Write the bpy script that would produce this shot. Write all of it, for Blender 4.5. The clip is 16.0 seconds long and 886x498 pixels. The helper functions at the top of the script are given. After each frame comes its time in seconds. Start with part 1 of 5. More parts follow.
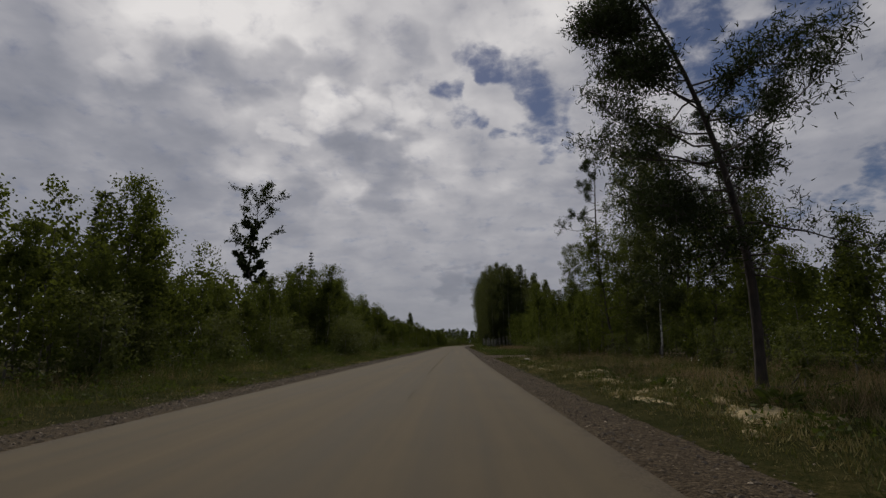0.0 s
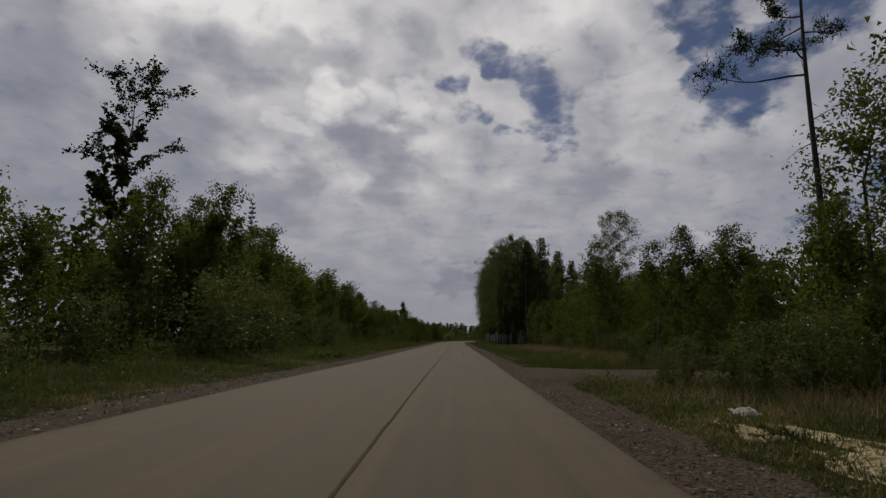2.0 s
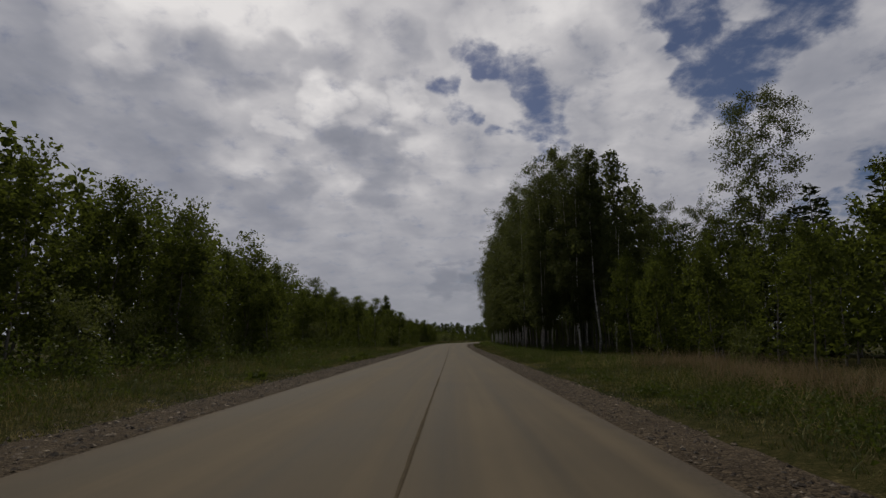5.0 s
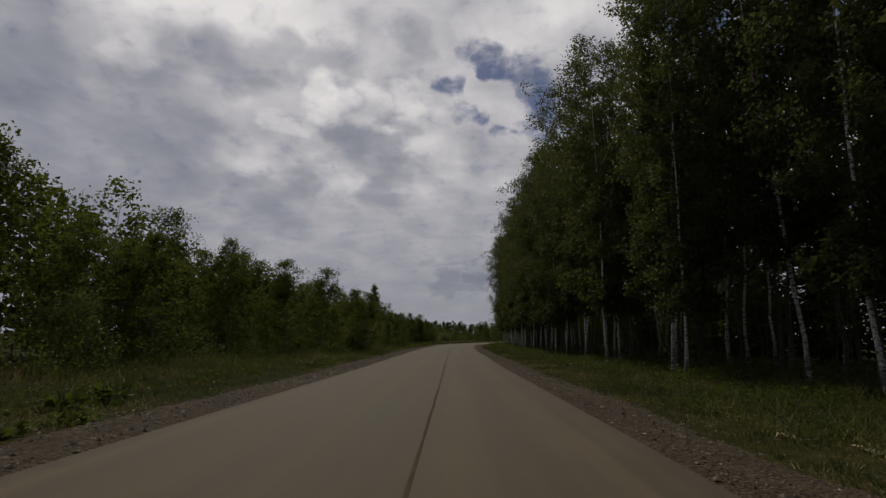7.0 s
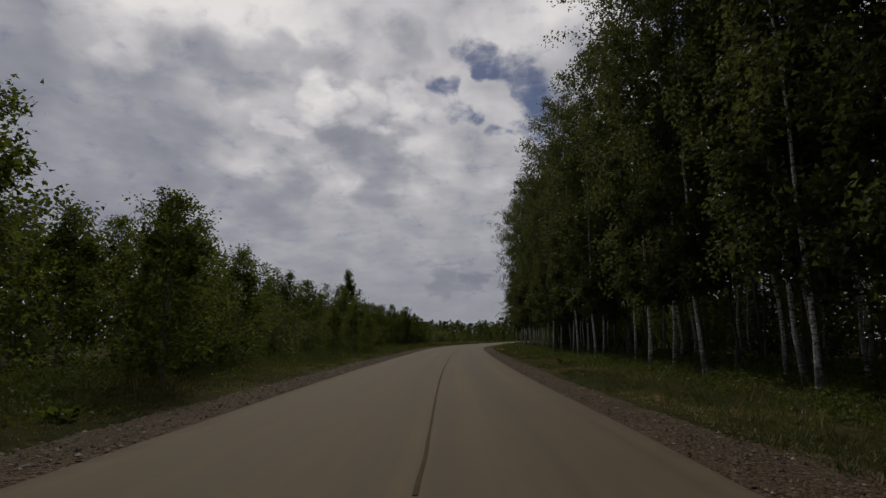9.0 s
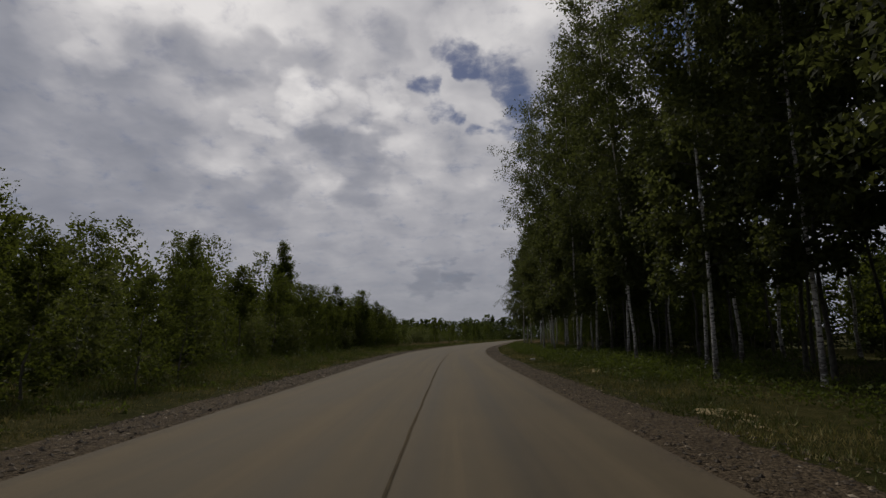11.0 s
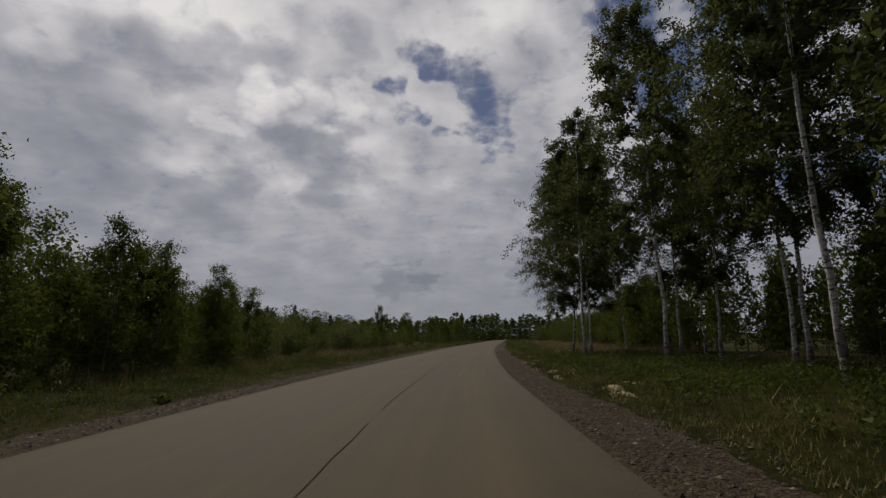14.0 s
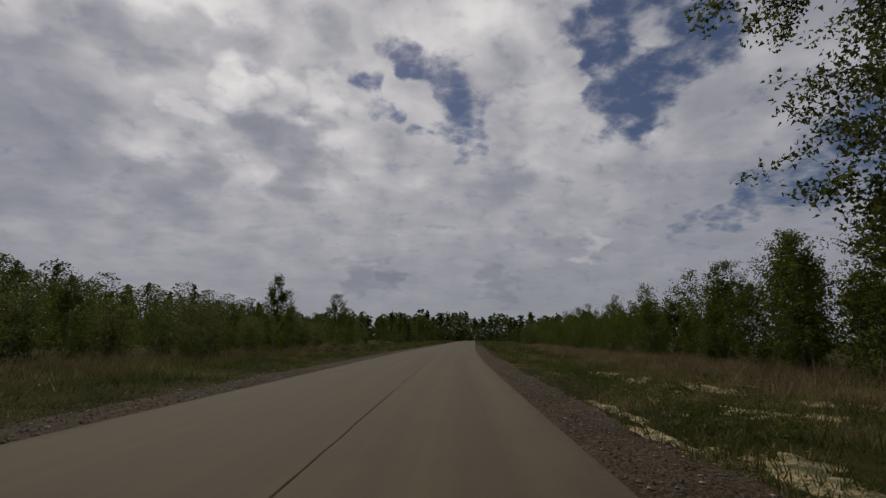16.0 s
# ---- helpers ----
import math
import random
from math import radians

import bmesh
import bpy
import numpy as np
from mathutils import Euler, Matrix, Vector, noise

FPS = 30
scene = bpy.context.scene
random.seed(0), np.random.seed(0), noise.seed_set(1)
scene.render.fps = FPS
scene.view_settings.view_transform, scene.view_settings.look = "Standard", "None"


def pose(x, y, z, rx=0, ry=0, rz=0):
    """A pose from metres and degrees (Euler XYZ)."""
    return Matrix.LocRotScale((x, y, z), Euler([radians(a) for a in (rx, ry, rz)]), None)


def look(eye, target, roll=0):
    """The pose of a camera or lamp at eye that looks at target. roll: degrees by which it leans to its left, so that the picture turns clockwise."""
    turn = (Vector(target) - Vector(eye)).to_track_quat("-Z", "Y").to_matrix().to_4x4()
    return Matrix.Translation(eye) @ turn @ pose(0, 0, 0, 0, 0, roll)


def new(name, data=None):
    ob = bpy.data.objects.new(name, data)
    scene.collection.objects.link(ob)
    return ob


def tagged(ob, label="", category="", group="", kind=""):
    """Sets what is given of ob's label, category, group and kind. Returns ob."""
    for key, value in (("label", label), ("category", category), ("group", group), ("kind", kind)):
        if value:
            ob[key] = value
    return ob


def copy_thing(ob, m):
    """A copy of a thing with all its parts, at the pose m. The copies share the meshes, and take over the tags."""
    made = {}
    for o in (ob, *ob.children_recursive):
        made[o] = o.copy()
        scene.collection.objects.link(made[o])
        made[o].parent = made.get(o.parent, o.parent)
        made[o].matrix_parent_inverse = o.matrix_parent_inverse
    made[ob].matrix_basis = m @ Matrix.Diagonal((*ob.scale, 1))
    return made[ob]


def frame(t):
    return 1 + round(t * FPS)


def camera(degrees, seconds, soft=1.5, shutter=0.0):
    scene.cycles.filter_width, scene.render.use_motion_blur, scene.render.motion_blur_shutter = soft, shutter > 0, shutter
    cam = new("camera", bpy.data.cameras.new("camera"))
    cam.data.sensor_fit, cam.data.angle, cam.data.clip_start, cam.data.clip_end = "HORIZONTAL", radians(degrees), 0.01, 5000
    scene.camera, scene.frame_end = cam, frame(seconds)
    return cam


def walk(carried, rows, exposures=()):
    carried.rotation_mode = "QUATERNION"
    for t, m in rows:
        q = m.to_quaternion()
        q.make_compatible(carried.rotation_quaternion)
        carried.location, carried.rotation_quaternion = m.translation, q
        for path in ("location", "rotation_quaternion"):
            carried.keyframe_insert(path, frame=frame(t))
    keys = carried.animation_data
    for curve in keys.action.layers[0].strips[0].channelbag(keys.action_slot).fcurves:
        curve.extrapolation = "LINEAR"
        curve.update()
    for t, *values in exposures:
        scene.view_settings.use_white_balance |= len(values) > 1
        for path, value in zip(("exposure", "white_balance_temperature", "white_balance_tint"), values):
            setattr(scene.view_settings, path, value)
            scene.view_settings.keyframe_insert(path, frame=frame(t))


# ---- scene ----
# ---------------------------------------------------------------- camera
cam = camera(82.3, 16.0, soft=1.4, shutter=0.0)
EYE = 1.2
# seconds, x, y, pitch, roll, yaw
PATH = [
    (0, 0.00, 0.00, 10.52, -0.68, 6.19), (0.5, -0.64, 6.84, 10.27, 0.52, 6.88), (1, -1.27, 13.65, 10.22, -0.16, 5.31),
    (1.5, -1.88, 20.39, 10.13, -0.19, 5.68), (2, -2.50, 27.03, 9.93, 1.16, 6.24), (2.5, -3.14, 33.59, 10.13, 0.93, 6.98),
    (3, -3.78, 40.07, 10.13, -0.29, 6.16), (3.5, -4.40, 46.50, 10.17, 0.83, 7.01), (4, -4.98, 52.91, 10.14, -0.61, 5.81),
    (4.2, -5.21, 55.48, 10.08, -0.05, 6.16), (5.2, -6.37, 69.60, 10.08, 0.00, 5.40), (6.3, -7.58, 84.91, 10.07, -0.14, 4.84),
    (6.5, -7.81, 87.95, 10.07, -0.73, 5.04), (7, -8.41, 95.57, 10.02, 0.75, 5.86), (7.5, -9.02, 103.19, 10.15, 0.00, 4.69),
    (8, -9.65, 110.82, 10.18, -1.48, 4.95), (8.5, -10.30, 118.46, 9.99, -1.32, 5.64), (9, -10.96, 126.11, 10.05, 0.11, 5.46),
    (9.2, -11.22, 129.18, 10.02, -1.10, 4.89), (10.2, -12.39, 144.40, 10.00, -0.70, 4.00), (11.3, -13.21, 161.31, 9.99, -0.44, 2.67),
    (11.5, -13.33, 164.36, 10.09, -0.07, 1.79), (12, -13.60, 171.96, 10.12, -0.79, 1.97), (12.5, -13.80, 179.48, 9.78, -0.10, 2.34),
    (13, -13.91, 186.93, 9.81, -0.74, 0.31), (13.5, -13.89, 194.34, 9.84, -1.75, -0.08), (14, -13.74, 201.71, 10.08, -1.22, -0.50),
    (14.5, -13.47, 209.02, 9.92, -0.47, -1.86), (15, -13.09, 216.29, 9.94, -0.59, -3.19), (15.5, -12.61, 223.52, 10.24, -0.32, -2.96),
    (16, -12.04, 230.73, 9.98, 0.60, -4.02)]
# positive roll in the table leans the camera to its left
walk(cam, [(t, pose(x, y, EYE, 90 + p, 0, yw) @ pose(0, 0, 0, 0, 0, r)) for t, x, y, p, r, yw in PATH],
     exposures=[(0, 0.0), (16, 0.0)])

# ---------------------------------------------------------------- sky and sun
SUN_AZ, SUN_EL = 24.0, 50.0      # degrees left of +y, and up
world = bpy.data.worlds.new("sky")
scene.world = world
world.use_nodes = True
wt = world.node_tree
for n in list(wt.nodes):
    wt.nodes.remove(n)


class Net:
    """Short hand for node trees."""

    def __init__(self, tree):
        self.tree = tree

    def node(self, kind, **props):
        n = self.tree.nodes.new(kind)
        for k, v in props.items():
            setattr(n, k, v)
        return n

    def put(self, socket, value):
        if hasattr(value, "is_output"):
            self.tree.links.new(value, socket)
        else:
            socket.default_value = value

    def math(self, op, a, b=0.0, c=None, clamp=False):
        n = self.node("ShaderNodeMath", operation=op, use_clamp=clamp)
        self.put(n.inputs[0], a)
        self.put(n.inputs[1], b)
        if c is not None:
            self.put(n.inputs[2], c)
        return n.outputs[0]

    def vmath(self, op, a, b=None):
        n = self.node("ShaderNodeVectorMath", operation=op)
        self.put(n.inputs[0], a)
        if b is not None:
            self.put(n.inputs[1], b)
        return n.outputs["Value"] if op == "DOT_PRODUCT" else n.outputs[0]

    def noise(self, vec, scale, detail=5.0, rough=0.55, lac=2.0, warp=0.0):
        n = self.node("ShaderNodeTexNoise")
        self.put(n.inputs["Vector"], vec)
        for k, v in (("Scale", scale), ("Detail", detail), ("Roughness", rough), ("Lacunarity", lac), ("Distortion", warp)):
            n.inputs[k].default_value = v
        return n.outputs["Fac"]

    def smooth(self, v, lo, hi, a=0.0, b=1.0):
        n = self.node("ShaderNodeMapRange", interpolation_type="SMOOTHSTEP")
        self.put(n.inputs["Value"], v)
        for k, x in (("From Min", lo), ("From Max", hi), ("To Min", a), ("To Max", b)):
            n.inputs[k].default_value = x
        return n.outputs["Result"]

    def mix(self, fac, a, b):
        n = self.node("ShaderNodeMix", data_type="RGBA")
        self.put(n.inputs["Factor"], fac)
        self.put(n.inputs[6], a)
        self.put(n.inputs[7], b)
        return n.outputs[2]

    def ramp(self, fac, stops):
        n = self.node("ShaderNodeValToRGB")
        self.put(n.inputs[0], fac)
        els = n.color_ramp.elements
        while len(els) < len(stops):
            els.new(0.5)
        for e, (p, c) in zip(els, stops):
            e.position, e.color = p, (*c, 1)
        return n.outputs[0]


def toward(az, el):
    a, e = radians(az), radians(el)
    return Vector((-math.sin(a) * math.cos(e), math.cos(a) * math.cos(e), math.sin(e)))


w = Net(wt)
ray = w.node("ShaderNodeTexCoord").outputs["Generated"]
sep = w.node("ShaderNodeSeparateXYZ")
w.put(sep.inputs[0], ray)
up = w.math("MAXIMUM", sep.outputs[2], 0.0)
flatten = w.node("ShaderNodeCombineXYZ")
for axis in (0, 1):
    w.put(flatten.inputs[axis], w.math("DIVIDE", sep.outputs[axis], w.math("ADD", up, 0.30)))
deck = flatten.outputs[0]          # the cloud deck as a level sheet: lumps grow flatter towards the horizon
sky = w.node("ShaderNodeTexSky", sky_type="NISHITA")
sky.sun_disc = False
sky.sun_elevation, sky.sun_rotation = radians(SUN_EL), radians(-SUN_AZ)
blue = w.vmath("MULTIPLY", sky.outputs[0], (0.031, 0.0315, 0.0375))
big = w.noise(deck, 2.4, 4, 0.5, 2.0, 0.25)
mid = w.noise(deck, 6.0, 4, 0.46, 2.1, 0.20)
rag = w.noise(deck, 13.0, 6, 0.60, 2.1, 0.20)
wisp = w.node("ShaderNodeTexNoise")
w.put(wisp.inputs["Vector"], deck)
for k, v in (("Scale", 7.0), ("Detail", 4.0), ("Roughness", 0.50)):
    wisp.inputs[k].default_value = v
torn = w.vmath("NORMALIZE", w.vmath("ADD", ray, w.vmath("MULTIPLY", w.vmath("SUBTRACT", wisp.outputs["Color"], (0.5, 0.5, 0.5)), (0.16, 0.16, 0.12))))


def patches(rows):
    """Soft-edged places in the sky: degrees left of +y, degrees up, half width, depth."""
    total = None
    for az, el, wide, deep in rows:
        dot = w.vmath("DOT_PRODUCT", torn, toward(az, el))
        spot = w.smooth(dot, math.cos(radians(wide * 2.0)), math.cos(radians(wide * 0.3)), 0.0, deep)
        total = spot if total is None else w.math("MAXIMUM", total, spot)
    return total


# rifts in the deck, of which the widest is to the right of the road
rift = patches(((6.0, 28.0, 0.9, 0.86), (0.4, 30.3, 1.3, 0.90), (-2.6, 29.2, 1.5, 0.88), (-6.4, 25.0, 1.8, 0.86), (-1.6, 23.2, 0.8, 0.8), (2.8, 31.8, 0.8, 0.8), (-7.0, 21.4, 0.9, 0.6), (3.2, 25.0, 1.1, 0.72), (-4.6, 27.4, 1.6, 0.78),
                (-20.0, 32.4, 1.3, 0.9), (-22.6, 30.6, 2.0, 1.05), (-22.8, 26.2, 1.6, 1.0), (-25.0, 23.4, 1.9, 1.05), (-27.2, 26.6, 2.8, 1.1), (-30.6, 29.4, 2.4, 1.0), (-26.4, 33.5, 2.6, 0.95), (-33.6, 31.0, 2.6, 0.95)))
slit = patches(((-31.0, 11.9, 0.7, 0.55), (-33.4, 12.7, 0.9, 0.62), (-36.4, 13.8, 1.2, 0.75), (-40.5, 14.6, 2.0, 0.85), (-46, 17, 3.0, 0.9), (95, 40, 16, 0.6), (-120, 45, 18, 0.6), (170, 35, 20, 0.6), (-30, 41, 5, 0.8)))
puff = patches(((3.4, 28.5, 0.8, 0.6), (-0.9, 26.7, 1.4, 0.7), (2.6, 26.6, 0.9, 0.6), (-19.6, 28.4, 1.1, 0.7), (-28.2, 31.4, 1.2, 0.5), (-32.2, 24.4, 1.3, 0.6)))
rift = w.math("SUBTRACT", w.math("MAXIMUM", rift, slit), puff)
thick = w.math("SUBTRACT", w.math("ADD", 0.40, w.math("MULTIPLY", w.math("SUBTRACT", rag, 0.5), 2.3)), rift)
cover = w.smooth(thick, -0.75, 0.42)
# grey undersides and bright heads of the lumps; brighter towards the sun
grey = patches(((30.0, 28.2, 2.4, 0.30), (26.0, 29.4, 2.0, 0.28), (38.5, 21.7, 4.5, 0.26), (16.6, 22.2, 2.6, 0.30), (12.6, 21.6, 2.0, 0.26), (46.0, 22.5, 5.0, 0.26), (20.2, 29.6, 2.2, 0.22), (35.5, 15.8, 4.0, 0.20), (44.0, 13.6, 5.0, 0.20),
                (13.0, 17.2, 1.8, 0.20), (26.0, 15.6, 3.4, 0.18), (-8.2, 29.8, 2.6, 0.16), (-10.6, 18.9, 2.2, 0.14), (10.2, 32.8, 1.6, 0.20), (5.4, 6.4, 1.3, 0.26), (2.4, 6.4, 0.9, 0.26), (-9.4, 6.6, 1.2, 0.26), (-11.2, 5.4, 0.9, 0.24), (48, 28, 4, 0.22)))
head = patches(((35.5, 31.6, 2.2, 0.30), (30.4, 32.8, 2.2, 0.34), (39.8, 27.2, 1.5, 0.26), (19.4, 25.6, 1.5, 0.30), (14.8, 25.4, 1.6, 0.30), (10.4, 26.4, 1.5, 0.28), (24.2, 22.4, 0.9, 0.14), (-1.4, 34.6, 2.4, 0.24), (-7.0, 33.0, 2.6, 0.24),
                (-12.2, 31.2, 2.6, 0.22), (-14.6, 26.6, 2.6, 0.20), (-9.0, 22.4, 2.0, 0.14), (6.0, 22.6, 2.2, 0.16), (22.0, 34.6, 3.0, 0.26), (44, 30, 2.6, 0.22), (26.4, 18.9, 1.6, 0.18), (17.6, 17.8, 2.0, 0.16), (-20.6, 10.4, 1.0, 0.26), (-17, 21, 3, 0.1), (36, 42, 9, 0.4)))
shade = w.math("ADD", w.math("MULTIPLY", w.math("SUBTRACT", big, 0.5), 0.35), w.math("MULTIPLY", w.math("SUBTRACT", mid, 0.5), w.smooth(up, 0.05, 0.38, 0.28, 0.85)))
shade = w.math("ADD", shade, w.math("SUBTRACT", head, grey))
facing = w.vmath("DOT_PRODUCT", ray, toward(SUN_AZ, SUN_EL))
sunny = w.math("SUBTRACT", w.smooth(facing, 0.72, 1.0), w.smooth(facing, 0.78, 0.45, 0.0, 0.85))
level = w.math("ADD", w.math("ADD", 0.49, shade), w.math("MULTIPLY", sunny, 0.18))
level = w.math("SUBTRACT", level, w.smooth(up, 0.30, 0.02, 0.0, 0.10))
cloud = w.ramp(level, ((0.0, (0.20, 0.215, 0.265)), (0.35, (0.335, 0.34, 0.385)), (0.62, (0.52, 0.51, 0.535)), (1.0, (0.87, 0.84, 0.83))))
haze = w.smooth(up, 0.20, 0.02)
cover = w.math("MAXIMUM", cover, haze)
tint = w.mix(cover, blue, w.mix(w.math("MULTIPLY", haze, 0.5), cloud, (0.31, 0.32, 0.35, 1)))
back = w.node("ShaderNodeBackground")
w.put(back.inputs["Color"], tint)
back.inputs["Strength"].default_value = 0.86
wt.links.new(back.outputs[0], w.node("ShaderNodeOutputWorld").inputs[0])

sun_data = bpy.data.lights.new("sun", "SUN")
sun_data.energy, sun_data.angle, sun_data.color = 1.9, radians(9), (1.0, 0.93, 0.80)
sun = new("sun", sun_data)
sun.matrix_world = look(toward(SUN_AZ, SUN_EL) * 200, (0, 0, 0))


# ---------------------------------------------------------------- materials
def material(name):
    m = bpy.data.materials.new(name)
    m.use_nodes = True
    t = m.node_tree
    bsdf = t.nodes["Principled BSDF"]
    return m, Net(t), bsdf


def place(net, which="Object"):
    return net.node("ShaderNodeTexCoord").outputs[which]


def bumped(net, bsdf, height, strength, dist):
    b = net.node("ShaderNodeBump")
    b.inputs["Strength"].default_value, b.inputs["Distance"].default_value = strength, dist
    net.put(b.inputs["Height"], height)
    net.put(bsdf.inputs["Normal"], b.outputs[0])


def leaf_material(name, dark, light, glow, rough=0.55, through_part=0.35):
    m, n, bsdf = material(name)
    geo = n.node("ShaderNodeNewGeometry")
    obj = n.node("ShaderNodeObjectInfo")
    v = n.math("ADD", n.math("MULTIPLY", geo.outputs["Random Per Island"], 0.6), n.math("MULTIPLY", obj.outputs["Random"], 0.4))
    col = n.mix(v, (*dark, 1), (*light, 1))
    n.put(bsdf.inputs["Base Color"], col)
    bsdf.inputs["Roughness"].default_value = rough
    bsdf.inputs["Specular IOR Level"].default_value = 0.06
    tr = n.node("ShaderNodeBsdfTranslucent")
    n.put(tr.inputs[0], n.mix(v, (*[g * 0.7 for g in glow], 1), (*glow, 1)))
    mix = n.node("ShaderNodeMixShader")
    mix.inputs[0].default_value = through_part
    n.tree.links.new(bsdf.outputs[0], mix.inputs[1])
    n.tree.links.new(tr.outputs[0], mix.inputs[2])
    n.tree.links.new(mix.outputs[0], n.tree.nodes["Material Output"].inputs[0])
    return m


def bark_material(name, low, high, scale, stretch, rough=0.85, bump=0.5):
    m, n, bsdf = material(name)
    mp = n.node("ShaderNodeMapping")
    n.put(mp.inputs[0], place(n))
    mp.inputs["Scale"].default_value = stretch
    a = n.noise(mp.outputs[0], scale, 6, 0.65)
    n.put(bsdf.inputs["Base Color"], n.ramp(a, ((0.32, low), (0.68, high))))
    bsdf.inputs["Roughness"].default_value = rough
    bumped(n, bsdf, a, bump, 0.03)
    return m


def birch_bark():
    m, n, bsdf = material("birch_bark")
    mp = n.node("ShaderNodeMapping")
    n.put(mp.inputs[0], place(n))
    mp.inputs["Scale"].default_value = (3.5, 3.5, 9.0)
    marks = n.smooth(n.noise(mp.outputs[0], 1.5, 6, 0.70), 0.49, 0.58)
    grain = n.noise(place(n), 14, 5)
    sep_z = n.node("ShaderNodeSeparateXYZ")
    n.put(sep_z.inputs[0], place(n))
    foot = n.math("MULTIPLY", n.smooth(sep_z.outputs[2], 1.9, 0.2), n.smooth(n.noise(mp.outputs[0], 0.9, 5), 0.30, 0.55))
    white = n.ramp(grain, ((0.3, (0.40, 0.37, 0.33)), (0.7, (0.75, 0.72, 0.67))))
    n.put(bsdf.inputs["Base Color"], n.mix(n.math("MAXIMUM", marks, foot), white, (0.055, 0.045, 0.038, 1)))
    bsdf.inputs["Roughness"].default_value = 0.7
    bumped(n, bsdf, marks, 0.4, 0.02)
    return m


def asphalt():
    m, n, bsdf = material("asphalt")
    uv = n.node("ShaderNodeUVMap", uv_map="UVMap").outputs[0]
    sp = n.node("ShaderNodeSeparateXYZ")
    n.put(sp.inputs[0], uv)
    lat = sp.outputs[0]
    obj = place(n)
    streak = n.node("ShaderNodeMapping")
    n.put(streak.inputs[0], uv)
    streak.inputs["Scale"].default_value = (1.5, 0.022, 1)
    lanes = n.noise(streak.outputs[0], 1.0, 5, 0.6)
    blot = n.noise(obj, 0.35, 5, 0.6)
    grit = n.noise(obj, 70, 3, 0.7)
    v = n.math("ADD", n.math("MULTIPLY", lanes, 0.66), n.math("ADD", n.math("MULTIPLY", blot, 0.22), n.math("MULTIPLY", grit, 0.12)))
    col = n.ramp(v, ((0.36, (0.041, 0.0308, 0.0178)), (0.5, (0.070, 0.0535, 0.0318)), (0.64, (0.103, 0.0795, 0.0490))))
    # worn, darker band where wheels brake, and dust towards the edges
    dust = n.smooth(n.math("ADD", n.math("ABSOLUTE", lat), n.math("MULTIPLY", n.math("SUBTRACT", blot, 0.5), 1.6)), 2.6, 3.7)
    col = n.mix(n.math("MULTIPLY", dust, 0.55), col, (0.092, 0.072, 0.044, 1))
    rim = n.node("ShaderNodeUVMap", uv_map="border").outputs[0]
    rs = n.node("ShaderNodeSeparateXYZ")
    n.put(rs.inputs[0], rim)
    spill = n.math("ADD", rs.outputs[0], n.math("MULTIPLY", n.math("SUBTRACT", n.noise(obj, 1.3, 6, 0.7), 0.5), 1.1))
    crumbs = n.noise(obj, 30, 4, 0.7)
    loose = n.ramp(crumbs, ((0.35, (0.026, 0.019, 0.012)), (0.5, (0.052, 0.039, 0.026)), (0.68, (0.095, 0.072, 0.050))))
    col = n.mix(n.smooth(spill, 0.55, -0.05, 0.0, 0.95), col, loose)
    n.put(bsdf.inputs["Base Color"], col)
    n.put(bsdf.inputs["Roughness"], n.smooth(v, 0.3, 0.7, 0.72, 0.9))
    bsdf.inputs["Specular IOR Level"].default_value = 0.18
    bumped(n, bsdf, grit, 0.5, 0.006)
    return m


def seam_material():
    m, n, bsdf = material("tar_seam")
    a = n.noise(place(n), 3.0, 6)
    worn = n.smooth(n.noise(place(n), 0.16, 4, 0.6), 0.42, 0.60)
    n.put(bsdf.inputs["Base Color"], n.mix(n.math("MULTIPLY", worn, 0.6), n.ramp(a, ((0.3, (0.036, 0.029, 0.020)), (0.7, (0.070, 0.055, 0.034)))), (0.066, 0.051, 0.031, 1)))
    bsdf.inputs["Roughness"].default_value = 0.95
    bsdf.inputs["Specular IOR Level"].default_value = 0.04
    return m


def gravel_material():
    m, n, bsdf = material("gravel")
    cells = []
    for scale in (19, 46):
        v = n.node("ShaderNodeTexVoronoi", feature="F1")
        n.put(v.inputs["Vector"], place(n))
        v.inputs["Scale"].default_value = scale
        stone = n.node("ShaderNodeSeparateColor")
        n.put(stone.inputs[0], v.outputs["Color"])
        cells.append((stone.outputs[0], v.outputs["Distance"]))
    tone = n.noise(place(n), 0.7, 5, 0.6)
    k = n.math("ADD", n.math("MULTIPLY", cells[0][0], 0.34), n.math("ADD", n.math("MULTIPLY", cells[1][0], 0.36), n.math("MULTIPLY", tone, 0.36)))
    col = n.ramp(k, ((0.18, (0.020, 0.0140, 0.0082)), (0.50, (0.050, 0.0365, 0.0225)), (0.72, (0.078, 0.058, 0.037)), (0.95, (0.135, 0.104, 0.070))))
    # fine dust and silt lie between the stones in patches
    silt = n.smooth(n.noise(place(n), 1.9, 6, 0.7), 0.52, 0.66, 0.0, 0.55)
    n.put(bsdf.inputs["Base Color"], n.mix(silt, col, (0.070, 0.053, 0.034, 1)))
    bsdf.inputs["Roughness"].default_value = 0.96
    bsdf.inputs["Specular IOR Level"].default_value = 0.12
    high = n.math("SUBTRACT", 1.0, n.math("ADD", cells[0][1], n.math("MULTIPLY", cells[1][1], 0.5)))
    bumped(n, bsdf, high, 1.0, 0.035)
    return m


